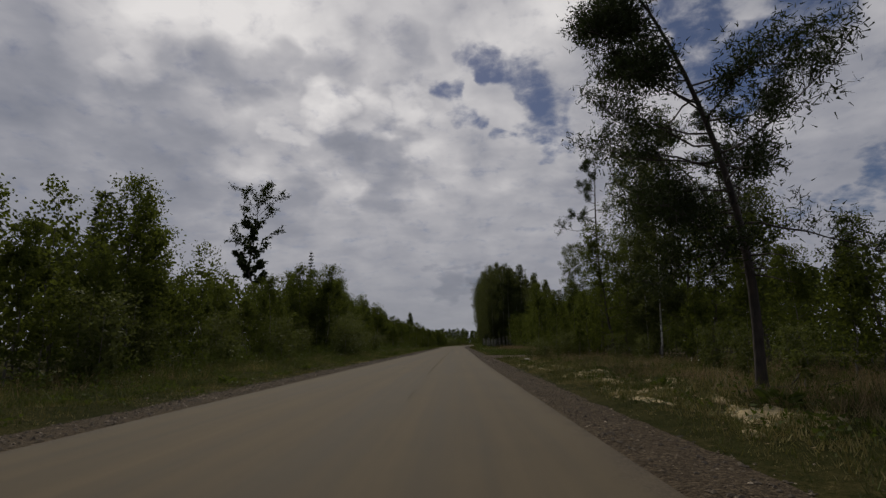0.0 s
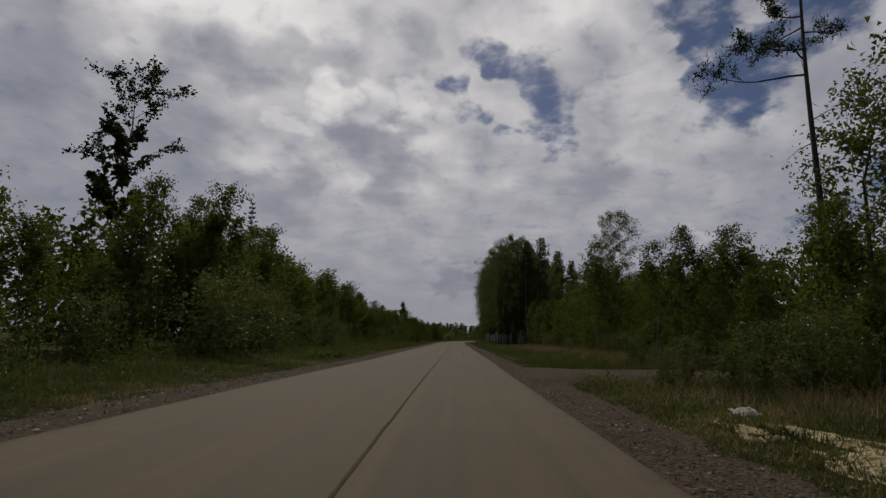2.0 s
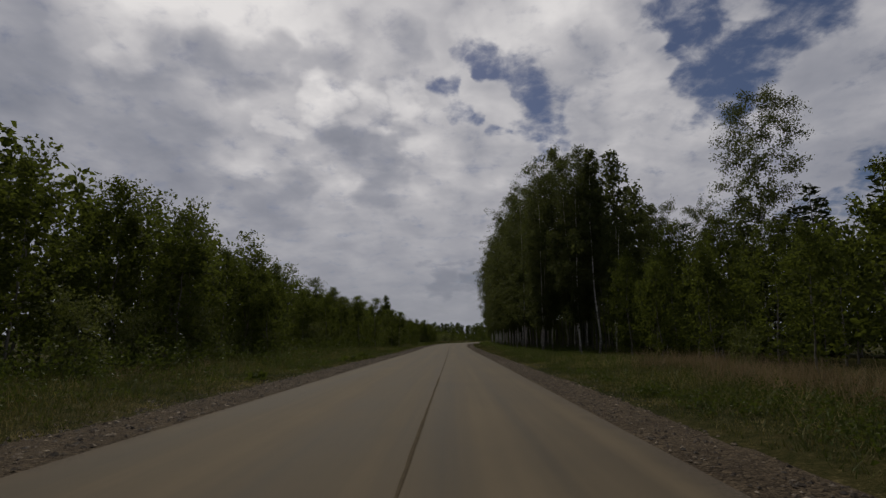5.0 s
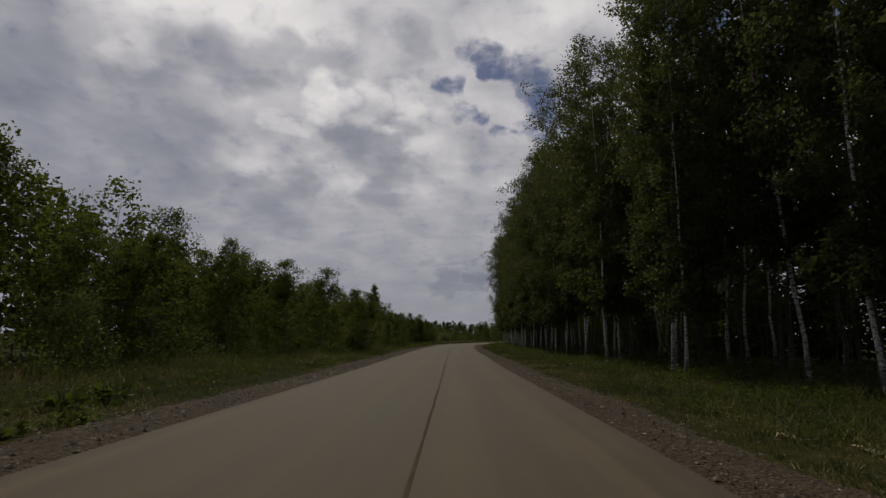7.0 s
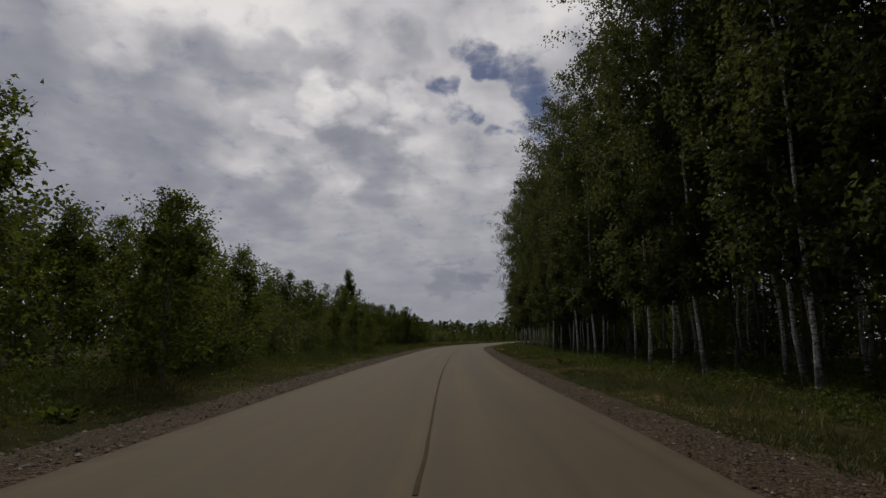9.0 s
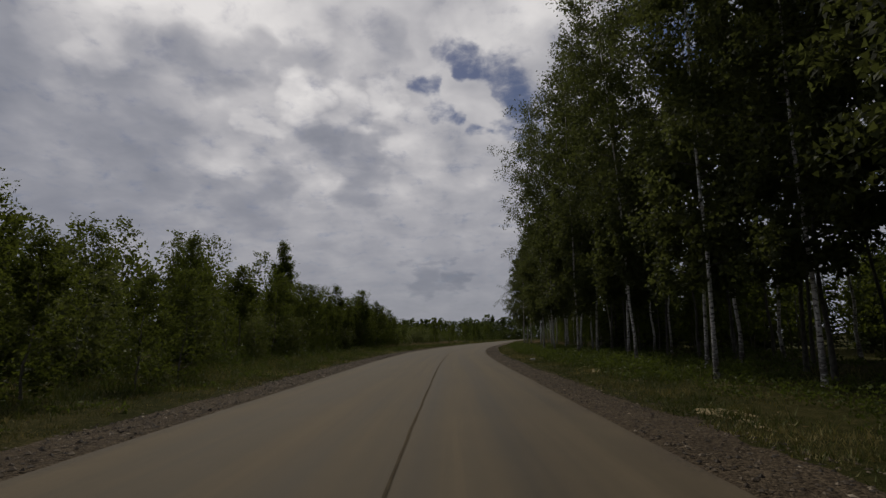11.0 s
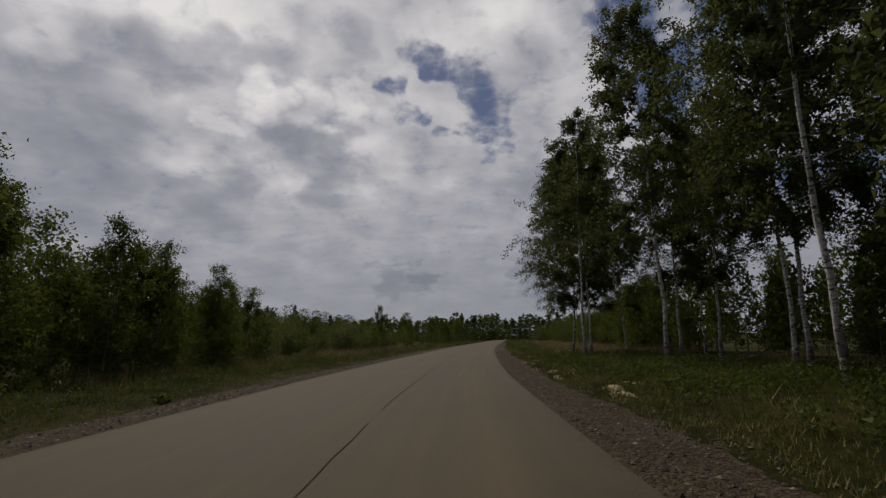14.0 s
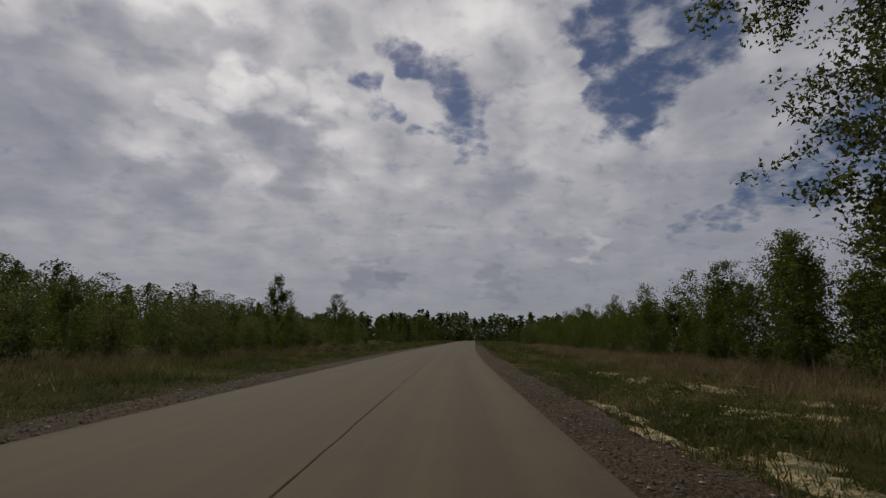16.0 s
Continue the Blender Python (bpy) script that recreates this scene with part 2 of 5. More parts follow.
def stone_material():
    m, n, bsdf = material("loose_stone")
    r = n.node("ShaderNodeNewGeometry").outputs["Random Per Island"]
    n.put(bsdf.inputs["Base Color"], n.ramp(r, ((0.0, (0.016, 0.011, 0.007)), (0.6, (0.062, 0.045, 0.029)), (0.94, (0.13, 0.100, 0.068)), (1.0, (0.27, 0.22, 0.16)))))
    bsdf.inputs["Roughness"].default_value = 0.9
    return m


def soil_material():
    m, n, bsdf = material("verge_soil")
    obj = place(n)
    big = n.noise(obj, 0.22, 6, 0.6)
    fine = n.noise(obj, 5.0, 6, 0.65)
    litter = n.noise(obj, 26.0, 5, 0.7)
    k = n.math("ADD", n.math("MULTIPLY", big, 0.32), n.math("ADD", n.math("MULTIPLY", fine, 0.32), n.math("MULTIPLY", litter, 0.36)))
    col = n.ramp(k, ((0.36, (0.011, 0.014, 0.004)), (0.48, (0.026, 0.028, 0.008)), (0.57, (0.056, 0.048, 0.018)), (0.66, (0.16, 0.13, 0.06))))
    n.put(bsdf.inputs["Base Color"], col)
    bsdf.inputs["Roughness"].default_value = 1.0
    bsdf.inputs["Specular IOR Level"].default_value = 0.03
    bumped(n, bsdf, n.math("ADD", fine, litter), 0.9, 0.05)
    return m


def sand_material():
    m, n, bsdf = material("pale_sand")
    a = n.noise(place(n), 1.6, 7, 0.65)
    b = n.noise(place(n), 22, 4, 0.6)
    k = n.math("ADD", n.math("MULTIPLY", a, 0.7), n.math("MULTIPLY", b, 0.3))
    sand = n.ramp(k, ((0.36, (0.14, 0.104, 0.048)), (0.5, (0.25, 0.192, 0.094)), (0.66, (0.42, 0.335, 0.185))))
    moss = n.smooth(n.noise(place(n), 3.4, 8, 0.80), 0.46, 0.58)
    n.put(bsdf.inputs["Base Color"], n.mix(moss, sand, (0.050, 0.050, 0.016, 1)))
    bsdf.inputs["Roughness"].default_value = 0.95
    bumped(n, bsdf, k, 0.7, 0.05)
    return m


def blade_material(name, stops, rough=0.7, glow=0.25):
    m, n, bsdf = material(name)
    geo = n.node("ShaderNodeNewGeometry")
    patch = n.noise(place(n), 0.35, 4, 0.6)
    v = n.math("ADD", n.math("MULTIPLY", geo.outputs["Random Per Island"], 0.45), n.math("MULTIPLY", n.smooth(patch, 0.3, 0.7), 0.55))
    col = n.ramp(v, stops)
    n.put(bsdf.inputs["Base Color"], col)
    bsdf.inputs["Roughness"].default_value = rough
    bsdf.inputs["Specular IOR Level"].default_value = 0.25
    tr = n.node("ShaderNodeBsdfTranslucent")
    n.put(tr.inputs[0], col)
    mix = n.node("ShaderNodeMixShader")
    mix.inputs[0].default_value = glow
    n.tree.links.new(bsdf.outputs[0], mix.inputs[1])
    n.tree.links.new(tr.outputs[0], mix.inputs[2])
    n.tree.links.new(mix.outputs[0], n.tree.nodes["Material Output"].inputs[0])
    return m


M_ASPHALT, M_SEAM, M_GRAVEL, M_STONE = asphalt(), seam_material(), gravel_material(), stone_material()
M_SOIL, M_SAND, M_BIRCH = soil_material(), sand_material(), birch_bark()
M_TWIG = bark_material("dark_twig", (0.030, 0.024, 0.020), (0.075, 0.062, 0.052), 8, (1, 1, 1))
M_PINEBARK = bark_material("pine_bark", (0.016, 0.013, 0.011), (0.060, 0.043, 0.032), 7, (2, 2, 0.5), bump=0.9)
M_GREYBARK = bark_material("grey_bark", (0.07, 0.062, 0.052), (0.17, 0.155, 0.13), 6, (2, 2, 0.6))
# birch bark with the shade inside the stand put into its colour
M_SHADEDBARK = bark_material("shaded_birch_bark", (0.030, 0.026, 0.022), (0.115, 0.105, 0.092), 5, (2, 2, 1.2))
M_BIRCHLEAF = leaf_material("birch_leaf", (0.016, 0.021, 0.008), (0.056, 0.066, 0.024), (0.130, 0.150, 0.038), 0.6, 0.38)
M_YOUNGLEAF = leaf_material("young_leaf", (0.011, 0.016, 0.004), (0.050, 0.062, 0.014), (0.140, 0.170, 0.026), 0.75, 0.38)
M_WILLOWLEAF = leaf_material("willow_leaf", (0.020, 0.028, 0.008), (0.110, 0.125, 0.042), (0.15, 0.17, 0.04), 0.5)
M_NEEDLE = leaf_material("pine_needle", (0.014, 0.021, 0.008), (0.046, 0.058, 0.022), (0.045, 0.06, 0.016), 0.6, 0.25)
M_FARLEAF = leaf_material("far_leaf", (0.018, 0.028, 0.007), (0.058, 0.074, 0.020), (0.10, 0.125, 0.025), 0.8, 0.34)
M_GRASS = blade_material("grass_blade", ((0.1, (0.030, 0.043, 0.008)), (0.45, (0.070, 0.084, 0.017)), (0.68, (0.145, 0.130, 0.038)), (0.95, (0.31, 0.25, 0.10))))
M_DRY = blade_material("dry_grass", ((0.1, (0.095, 0.075, 0.032)), (0.5, (0.195, 0.140, 0.070)), (0.9, (0.33, 0.245, 0.14))))
M_WEED = leaf_material("weed_leaf", (0.021, 0.034, 0.008), (0.074, 0.090, 0.020), (0.105, 0.135, 0.020))
M_PETAL = blade_material("pale_flower", ((0.1, (0.55, 0.56, 0.48)), (0.9, (0.78, 0.78, 0.72))))


# ---------------------------------------------------------------- the line of the road
WAY = np.array([(x, y) for _, x, y, *_ in PATH])


def _line():
    """The driven line as x over y: the path, carried on straight behind and with a slight bend ahead."""
    ys = np.arange(-400.0, 2400.0, 2.0)
    xs = np.interp(ys, WAY[:, 1], WAY[:, 0])
    slope0, slope1, slope2 = -math.tan(radians(5.4)), math.tan(radians(4.9)), math.tan(radians(7.6))
    xs = np.where(ys < 0, slope0 * ys, xs)
    y1 = WAY[-1, 1]
    for i in range(1, len(ys)):
        if ys[i] > y1:
            k = min(1.0, (ys[i] - y1) / 60)
            xs[i] = xs[i - 1] + 2.0 * (slope1 + (slope2 - slope1) * k)
    kern = np.hanning(13)
    return ys, np.convolve(np.pad(xs, 6, mode="reflect", reflect_type="odd"), kern / kern.sum(), "valid")


LINE_Y, LINE_X = _line()
LINE_K = np.gradient(LINE_X, LINE_Y)


def at(y, lat, z=0.0):
    """The place abreast of the driven line at y, lat metres to its right."""
    k = np.interp(y, LINE_Y, LINE_K)
    c = 1 / np.sqrt(1 + k * k)
    return np.interp(y, LINE_Y, LINE_X) + lat * c, y - lat * k * c, z


EDGE_Y = [-400, 0, 25, 40, 55, 95, 117, 133, 172, 187, 202, 218, 245, 2400]
EDGE_L = [-5.8, -5.7, -5.2, -4.85, -4.25, -4.1, -3.85, -3.85, -4.4, -4.9, -5.35, -5.4, -5.1, -5.0]
EDGE_R = [1.95, 1.98, 2.05, 2.25, 2.5, 2.48, 2.4, 2.65, 2.35, 2.05, 1.7, 1.57, 1.65, 1.65]


def edge_left(y):
    return np.interp(y, EDGE_Y, EDGE_L)


def edge_right(y):
    return np.interp(y, EDGE_Y, EDGE_R)


def lift(x, y, out):
    """Height of the ground at a place that lies out metres from the asphalt's edge."""
    n = noise.noise(Vector((x * 0.11, y * 0.11, 0.3))) * 0.16 + noise.noise(Vector((x * 0.5, y * 0.5, 2.1))) * 0.07 + noise.noise(Vector((x * 1.7, y * 1.7, 4.1))) * 0.035
    k = min(1.0, max(0.0, out / 6.0))
    shoulder = -0.05 - 0.14 * min(1.0, max(0.0, out / 2.2))
    left = x < np.interp(y, LINE_Y, LINE_X) - 1.5
    rough = min(1.0, max(0.0, (out - (1.5 if left else 1.15)) / 0.9))
    high = shoulder + rough * (0.10 + n) + 0.06 * k
    lat = x - np.interp(y, LINE_Y, LINE_X)
    if 1.5 < lat < 32:
        off = abs(y - 0.093 * lat - 45.9 - 0.273 * lat)
        flat = min(1.0, max(0.0, (4.4 - off) / 1.4))
        high = high * (1 - flat) + min(high, -0.19) * flat
    return high


def mesh_object(name, verts, faces, mat, parent=None, smooth=False):
    me = bpy.data.meshes.new(name)
    me.from_pydata([tuple(v) for v in verts], [], [tuple(f) for f in faces])
    me.materials.append(mat)
    if smooth:
        me.polygons.foreach_set("use_smooth", [True] * len(me.polygons))
    me.update()
    ob = new(name, me)
    ob.parent = parent
    return ob


# ---------------------------------------------------------------- ground, road, shoulders
def grid_faces(rows, cols):
    i = np.arange(rows - 1)[:, None] * cols + np.arange(cols - 1)[None]
    return np.stack([i, i + 1, i + cols + 1, i + cols], -1).reshape(-1, 4).tolist()


def build_ground():
    ys = np.r_[-400, -200, -100, -60, np.arange(-40, 60, 0.7), np.arange(60, 300, 0.9), np.arange(300, 420, 4), 450, 500, 560, 640, 760, 900, 1200, 1700, 2400]
    outs = np.r_[0.0, 0.5, 0.9, 1.2, 1.5, 1.8, 2.1, 2.5, 2.9, 3.4, 4, 4.7, 5.5, 6.5, 8, 10, 13, 17, 22, 30, 45, 80, 160, 400, 1200]
    verts, cols = [], 2 * len(outs)
    for y in ys:
        for side, edge in ((-1, edge_left(y)), (1, edge_right(y))):
            for o in (outs[::-1] if side < 0 else outs):
                lat = edge + side * (o - 0.25)
                x, yy, _ = at(y, lat)
                verts.append((x, yy, lift(x, yy, o) if o > 0 else -0.12))
    return tagged(mesh_object("ground", verts, grid_faces(len(ys), cols), M_SOIL, smooth=True), "weedy roadside soil with moss and dry litter", "ground", kind="structure")


def build_road():
    ys = np.r_[np.arange(-300, -20, 10), np.arange(-20, 320, 1.0), np.arange(320, 900, 8), np.arange(900, 2300, 60)]
    ks = np.array([0, 0.03, 0.07, 0.13, 0.25, 0.5, 0.75, 0.87, 0.93, 0.97, 1.0])
    verts, uvs = [], []
    for y in ys:
        l, r = edge_left(y), edge_right(y)
        wob = noise.noise(Vector((y * 0.35, 0, 0))) * 0.05, noise.noise(Vector((y * 0.35, 9, 0))) * 0.05
        l, r = l + wob[0], r + wob[1]
        for k in ks:
            lat = l + (r - l) * k
            x, yy, _ = at(y, lat)
            verts.append((x, yy, 0.03 * (1 - (2 * k - 1) ** 2) - 0.03))
            uvs.append((lat - (l + r) / 2, y))
    n = len(verts)
    faces = grid_faces(len(ys), len(ks))
    # the slab's edges go down a few centimetres
    left = [i * len(ks) for i in range(len(ys))]
    right = [i * len(ks) + len(ks) - 1 for i in range(len(ys))]
    for row in (left, right):
        base = len(verts)
        for i in row:
            verts.append((verts[i][0], verts[i][1], -0.14))
            uvs.append(uvs[i])
        for j in range(len(row) - 1):
            faces.append((row[j], row[j + 1], base + j + 1, base + j))
    ob = mesh_object("road", verts, faces, M_ASPHALT)
    uv = ob.data.uv_layers.new(name="UVMap")
    loops = np.zeros(len(ob.data.loops), dtype=np.int32)
    ob.data.loops.foreach_get("vertex_index", loops)
    uv.data.foreach_set("uv", np.array(uvs)[loops].ravel())
    half = np.array([(edge_right(v) - edge_left(v)) / 2 for _, v in uvs])
    rim = np.stack([half - np.abs(np.array(uvs)[:, 0]), np.array(uvs)[:, 1]], -1)
    border = ob.data.uv_layers.new(name="border")
    border.data.foreach_set("uv", rim[loops].ravel())
    return tagged(ob, "worn grey-brown asphalt country road", "road", kind="structure")


def build_seam():
    """The tarred joint along the middle, of uneven width, with gaps."""
    sy = [-20, 5, 25, 55, 92, 132, 170, 185, 212, 237, 330]
    sl = [-1.05, -1.0, -0.95, -0.48, -0.38, -0.27, -0.67, -0.93, -1.46, -1.36, -1.36]
    ys = np.arange(-20, 330, 0.45)
    verts, faces = [], []
    for i, y in enumerate(ys):
        wide = (0.019 if 24 < y < 195 else 0.007) + 0.014 * noise.noise(Vector((y * 0.25, 3, 1))) + 0.012 * noise.noise(Vector((y * 1.7, 5, 1)))
        wide = max(0.006, wide)
        mid = np.interp(y, sy, sl) + 0.02 * noise.noise(Vector((y * 0.9, 7, 1)))
        for s in (-1, 1):
            x, yy, _ = at(y, mid + s * wide)
            verts.append((x, yy, 0.006))
        worn = noise.noise(Vector((y * 0.35, 11, 4))) > (-0.25 if y < 20 else 0.5 if y < 200 else 0.22)
        if i and not worn:
            faces.append((2 * i - 2, 2 * i - 1, 2 * i + 1, 2 * i))
    return tagged(mesh_object("road_seam", verts, faces, M_SEAM), "dark tarred joint along the asphalt", "road seam", kind="structure")


def build_shoulder(side):
    ys = np.arange(-30, 330, 0.5)
    outs = np.linspace(-0.35, 2.4, 11)
    verts = []
    for y in ys:
        e = edge_left(y) if side < 0 else edge_right(y)
        for o in outs:
            x, yy, _ = at(y, e + side * o)
            bump = 0.022 * noise.noise(Vector((x * 3, yy * 3, 0)))
            z = -0.018 + bump * min(1, max(0, o * 3)) - 0.075 * max(0.0, o)
            if o > 2.1:
                z -= 0.12
            if o < -0.1:
                z = -0.06
            verts.append((x, yy, z))
    faces = grid_faces(len(ys), len(outs))
    if side < 0:
        faces = [f[::-1] for f in faces]
    return tagged(mesh_object("gravel_shoulder", verts, faces, M_GRAVEL, smooth=True), "loose brown gravel shoulder beside the asphalt", "gravel shoulder", kind="structure")


def build_track():
    """The gravel side track that leaves the road to the right."""
    verts, rows = [], 26
    for i in range(rows):
        lat = 1.9 + i * 1.1
        half = 2.5 + 3.6 * max(0.0, 1 - i / 4) ** 2
        mid = 46.4 + 0.30 * i
        for k in np.linspace(-1, 1, 15):
            x, y, _ = at(mid, lat)
            y += k * half + 0.35 * noise.noise(Vector((lat * 0.6, k * 2, 3)))
            z = -0.035 - 0.02 * min(4, i) * 0.5 + 0.03 * noise.noise(Vector((x * 0.9, y * 0.9, 1))) - 0.16 * max(0.0, abs(k) - 0.75) * 4 + 0.06
            verts.append((x, y, min(z, 0.02) if i > 1 else -0.06 * (i == 0) + min(z, -0.02)))
    faces = grid_faces(rows, 15)
    return tagged(mesh_object("side_track", verts, [f[::-1] for f in faces], M_GRAVEL, smooth=True), "brown gravel track leaving the road", "track", kind="structure")


GROUND = build_ground()
ROAD = build_road()
SEAM = build_seam()
for s in (-1, 1):
    build_shoulder(s)
build_track()


# ---------------------------------------------------------------- plant builders
def tube(pts, radii, sides=7):
    pts = np.asarray(pts, float)
    d = np.gradient(pts, axis=0)
    d /= np.linalg.norm(d, axis=1, keepdims=True) + 1e-9
    ref = np.where(np.abs(d[:, 2:3]) > 0.9, [[1.0, 0, 0]], [[0, 0, 1.0]])
    u = np.cross(d, ref)
    u /= np.linalg.norm(u, axis=1, keepdims=True) + 1e-9
    v = np.cross(d, u)
    a = np.linspace(0, 2 * np.pi, sides, endpoint=False)
    ring = pts[:, None] + np.asarray(radii)[:, None, None] * (np.cos(a)[None, :, None] * u[:, None] + np.sin(a)[None, :, None] * v[:, None])
    n = len(pts)
    i = np.arange(n - 1)[:, None] * sides
    j = np.arange(sides)[None]
    k = (np.arange(sides)[None] + 1) % sides
    return ring.reshape(-1, 3), np.stack([i + j, i + k, i + sides + k, i + sides + j], -1).reshape(-1, 4)


def join(pieces):
    verts, faces, base = [], [], 0
    for v, f in pieces:
        verts.append(v)
        faces.append(f + base)
        base += len(v)
    return np.concatenate(verts), np.concatenate(faces)


def kites(points, length, width, rng, droop=0.0, flat=0.0, aim=None):
    """A folded leaf at each point: four corners, two of them pulled down a little."""
    n = len(points)
    d = rng.normal(size=(n, 3))
    if aim is not None:
        d = d * 0.55 + aim
    d[:, 2] = d[:, 2] * (1 - flat) - droop
    d /= np.linalg.norm(d, axis=1, keepdims=True) + 1e-9
    s = np.cross(d, rng.normal(size=(n, 3)))
    s /= np.linalg.norm(s, axis=1, keepdims=True) + 1e-9
    up = np.cross(s, d)
    L = length * rng.uniform(0.65, 1.35, (n, 1))
    W = width * rng.uniform(0.7, 1.3, (n, 1))
    mid = points + d * L * 0.42 + up * W * 0.16
    v = np.stack([points, mid + s * W * 0.5, points + d * L, mid - s * W * 0.5], 1).reshape(-1, 3)
    return v, np.arange(4 * n).reshape(-1, 4)


def shards(points, length, width, rng, droop=0.0):
    """A small three-cornered leaf at each point."""
    n = len(points)
    d = rng.normal(size=(n, 3))
    d[:, 2] -= droop
    d /= np.linalg.norm(d, axis=1, keepdims=True) + 1e-9
    s = np.cross(d, rng.normal(size=(n, 3)))
    s /= np.linalg.norm(s, axis=1, keepdims=True) + 1e-9
    L = length * rng.uniform(0.65, 1.35, (n, 1))
    W = width * rng.uniform(0.7, 1.3, (n, 1))
    v = np.stack([points - s * W * 0.5, points + s * W * 0.5, points + d * L], 1).reshape(-1, 3)
    return v, np.arange(3 * n).reshape(-1, 3)


def bend(start, direction, length, rise, rng, steps=5, wobble=0.08):
    """A limb: a line that sets out in a direction and rises (or droops) on its way."""
    p, d = np.array(start, float), np.array(direction, float)
    out = [p.copy()]
    for _ in range(steps):
        d = d + np.array([0, 0, rise / steps]) + rng.normal(size=3) * wobble
        d /= np.linalg.norm(d)
        p = p + d * length / steps
        out.append(p.copy())
    return np.array(out)


def along(line, ks):
    t = np.linspace(0, 1, len(line))
    return np.stack([np.interp(ks, t, line[:, i]) for i in range(3)], -1)


def thing(name, label, category, group=""):
    return tagged(new(name), label, category, group)


def wooden(pieces, mats, root):
    """Trunk and limbs in one mesh; the limbs take the second material."""
    v, f = join(pieces)
    ob = mesh_object("trunk", v, f, mats[0], root, True)
    ob.data.materials.append(mats[1])
    first = len(pieces[0][1])
    ob.data.polygons.foreach_set("material_index", np.r_[np.zeros(first, np.int32), np.ones(len(f) - first, np.int32)])
    return ob


def leafy_tree(name, label, group, seed, h, base, reach, limbs, leaves, leaf, mats, lean=0.0, bow=0.4, rise=0.8, droop=0.5, shape="egg", trunk_r=0.11, spread=0.35, tilt=0.6, twigs=3, hang=0.0, bare=1, fine=False, folded=False, sides=8, heart=2.5):
    """A broadleaf tree: tapered trunk, limbs with twigs, and a crown of single leaves that sit on them."""
    rng = np.random.default_rng(seed)
    root = thing(name, label, "tree" if h > 3.2 else "shrub", group)
    steps = 12
    z = np.linspace(-0.15, h, steps + 1)
    sway = np.cumsum(rng.normal(size=(steps + 1, 2)) * bow * h / 160, axis=0)
    sway -= sway[0]
    k = z / h
    trunk = np.stack([sway[:, 0] + lean * h * np.clip(k, 0, 1) ** 1.2, sway[:, 1], z], -1)
    rad = trunk_r * (1 - 0.93 * np.clip(k, 0, 1) ** 0.9)
    rad[0] *= 1.35
    wood, spots = [tube(trunk, rad, sides)], []
    for i in range(limbs):
        f = base + (0.985 - base) * ((i + rng.uniform(0, 1)) / limbs)
        start = along(trunk, np.array([(f * h + 0.15) / (h + 0.15)]))[0]
        q = (f - base) / (1 - base)
        if shape == "crest":          # fullest in its upper half
            size = 0.46 + 0.54 * math.sin(math.pi * min(1.0, q) ** 1.5)
        elif shape == "egg":
            size = 1.12 * min(1.0, (q + 0.14) / 0.36) ** 0.6 * (1 - q) ** 0.60
        elif shape == "cone":
            size = 1.0 - 0.85 * q
        else:
            size = 0.55 + 0.45 * math.sin(math.pi * q)
        length = reach * size * rng.uniform(0.65, 1.15) + 0.12
        a = i * 2.4 + rng.uniform(-0.5, 0.5)
        up = tilt * (0.38 + 1.05 * q)
        limb = bend(start, (math.cos(a), math.sin(a), up), length, (rise - droop) * (0.35 + 0.65 * q), rng, 4)
        r0 = max(0.008, trunk_r * 0.38 * (1 - 0.75 * f))
        if i % bare == 0:
            wood.append(tube(limb, np.linspace(r0, 0.004, len(limb)), 3))
        for tt in range(twigs):
            kk = rng.uniform(0.35, 1.0)
            p = along(limb, np.array([kk]))[0]
            d = limb[-1] - limb[0]
            d = d / (np.linalg.norm(d) + 1e-9) + rng.normal(size=3) * 0.7
            d[2] -= hang
            tw = bend(p, d / np.linalg.norm(d), length * rng.uniform(0.2, 0.5) + 0.15, -0.9 * hang, rng, 3)
            if fine and tt == 0:
                wood.append(tube(tw, np.linspace(0.008, 0.003, 4), 3))
            m = max(2, int(leaves / (limbs * (twigs + 1))))
            ks = rng.uniform(0.1, 1.0, m)
            spots.append(along(tw, ks) + rng.normal(size=(m, 3)) * spread * 0.55)
        m = max(2, int(leaves / (limbs * (twigs + 1))))
        spots.append(along(limb, rng.uniform(0.25, 1.05, m).clip(0, 1)) + rng.normal(size=(m, 3)) * spread * 0.6)
    wooden(wood, mats, root)
    pts = np.concatenate(spots)
    axis = along(trunk, np.clip((pts[:, 2] + 0.15) / (h + 0.15), 0, 1))
    near = np.clip(np.hypot(pts[:, 0] - axis[:, 0], pts[:, 1] - axis[:, 1]) / (reach * 0.62), 0, 1)[:, None]
    near = np.maximum(near, np.clip((pts[:, 2:3] / h - 0.70) / 0.2, 0, 1))
    size = leaf * (heart - (heart - 0.85) * near)          # clustered sprays inside, single leaves outside
    if folded:
        lv, lf = kites(pts, size, size * 0.70, rng, droop=0.45)
    else:
        lv, lf = shards(pts, size, size * 0.80, rng, 0.45)
    mesh_object("crown", lv, lf, mats[2], root)
    return root


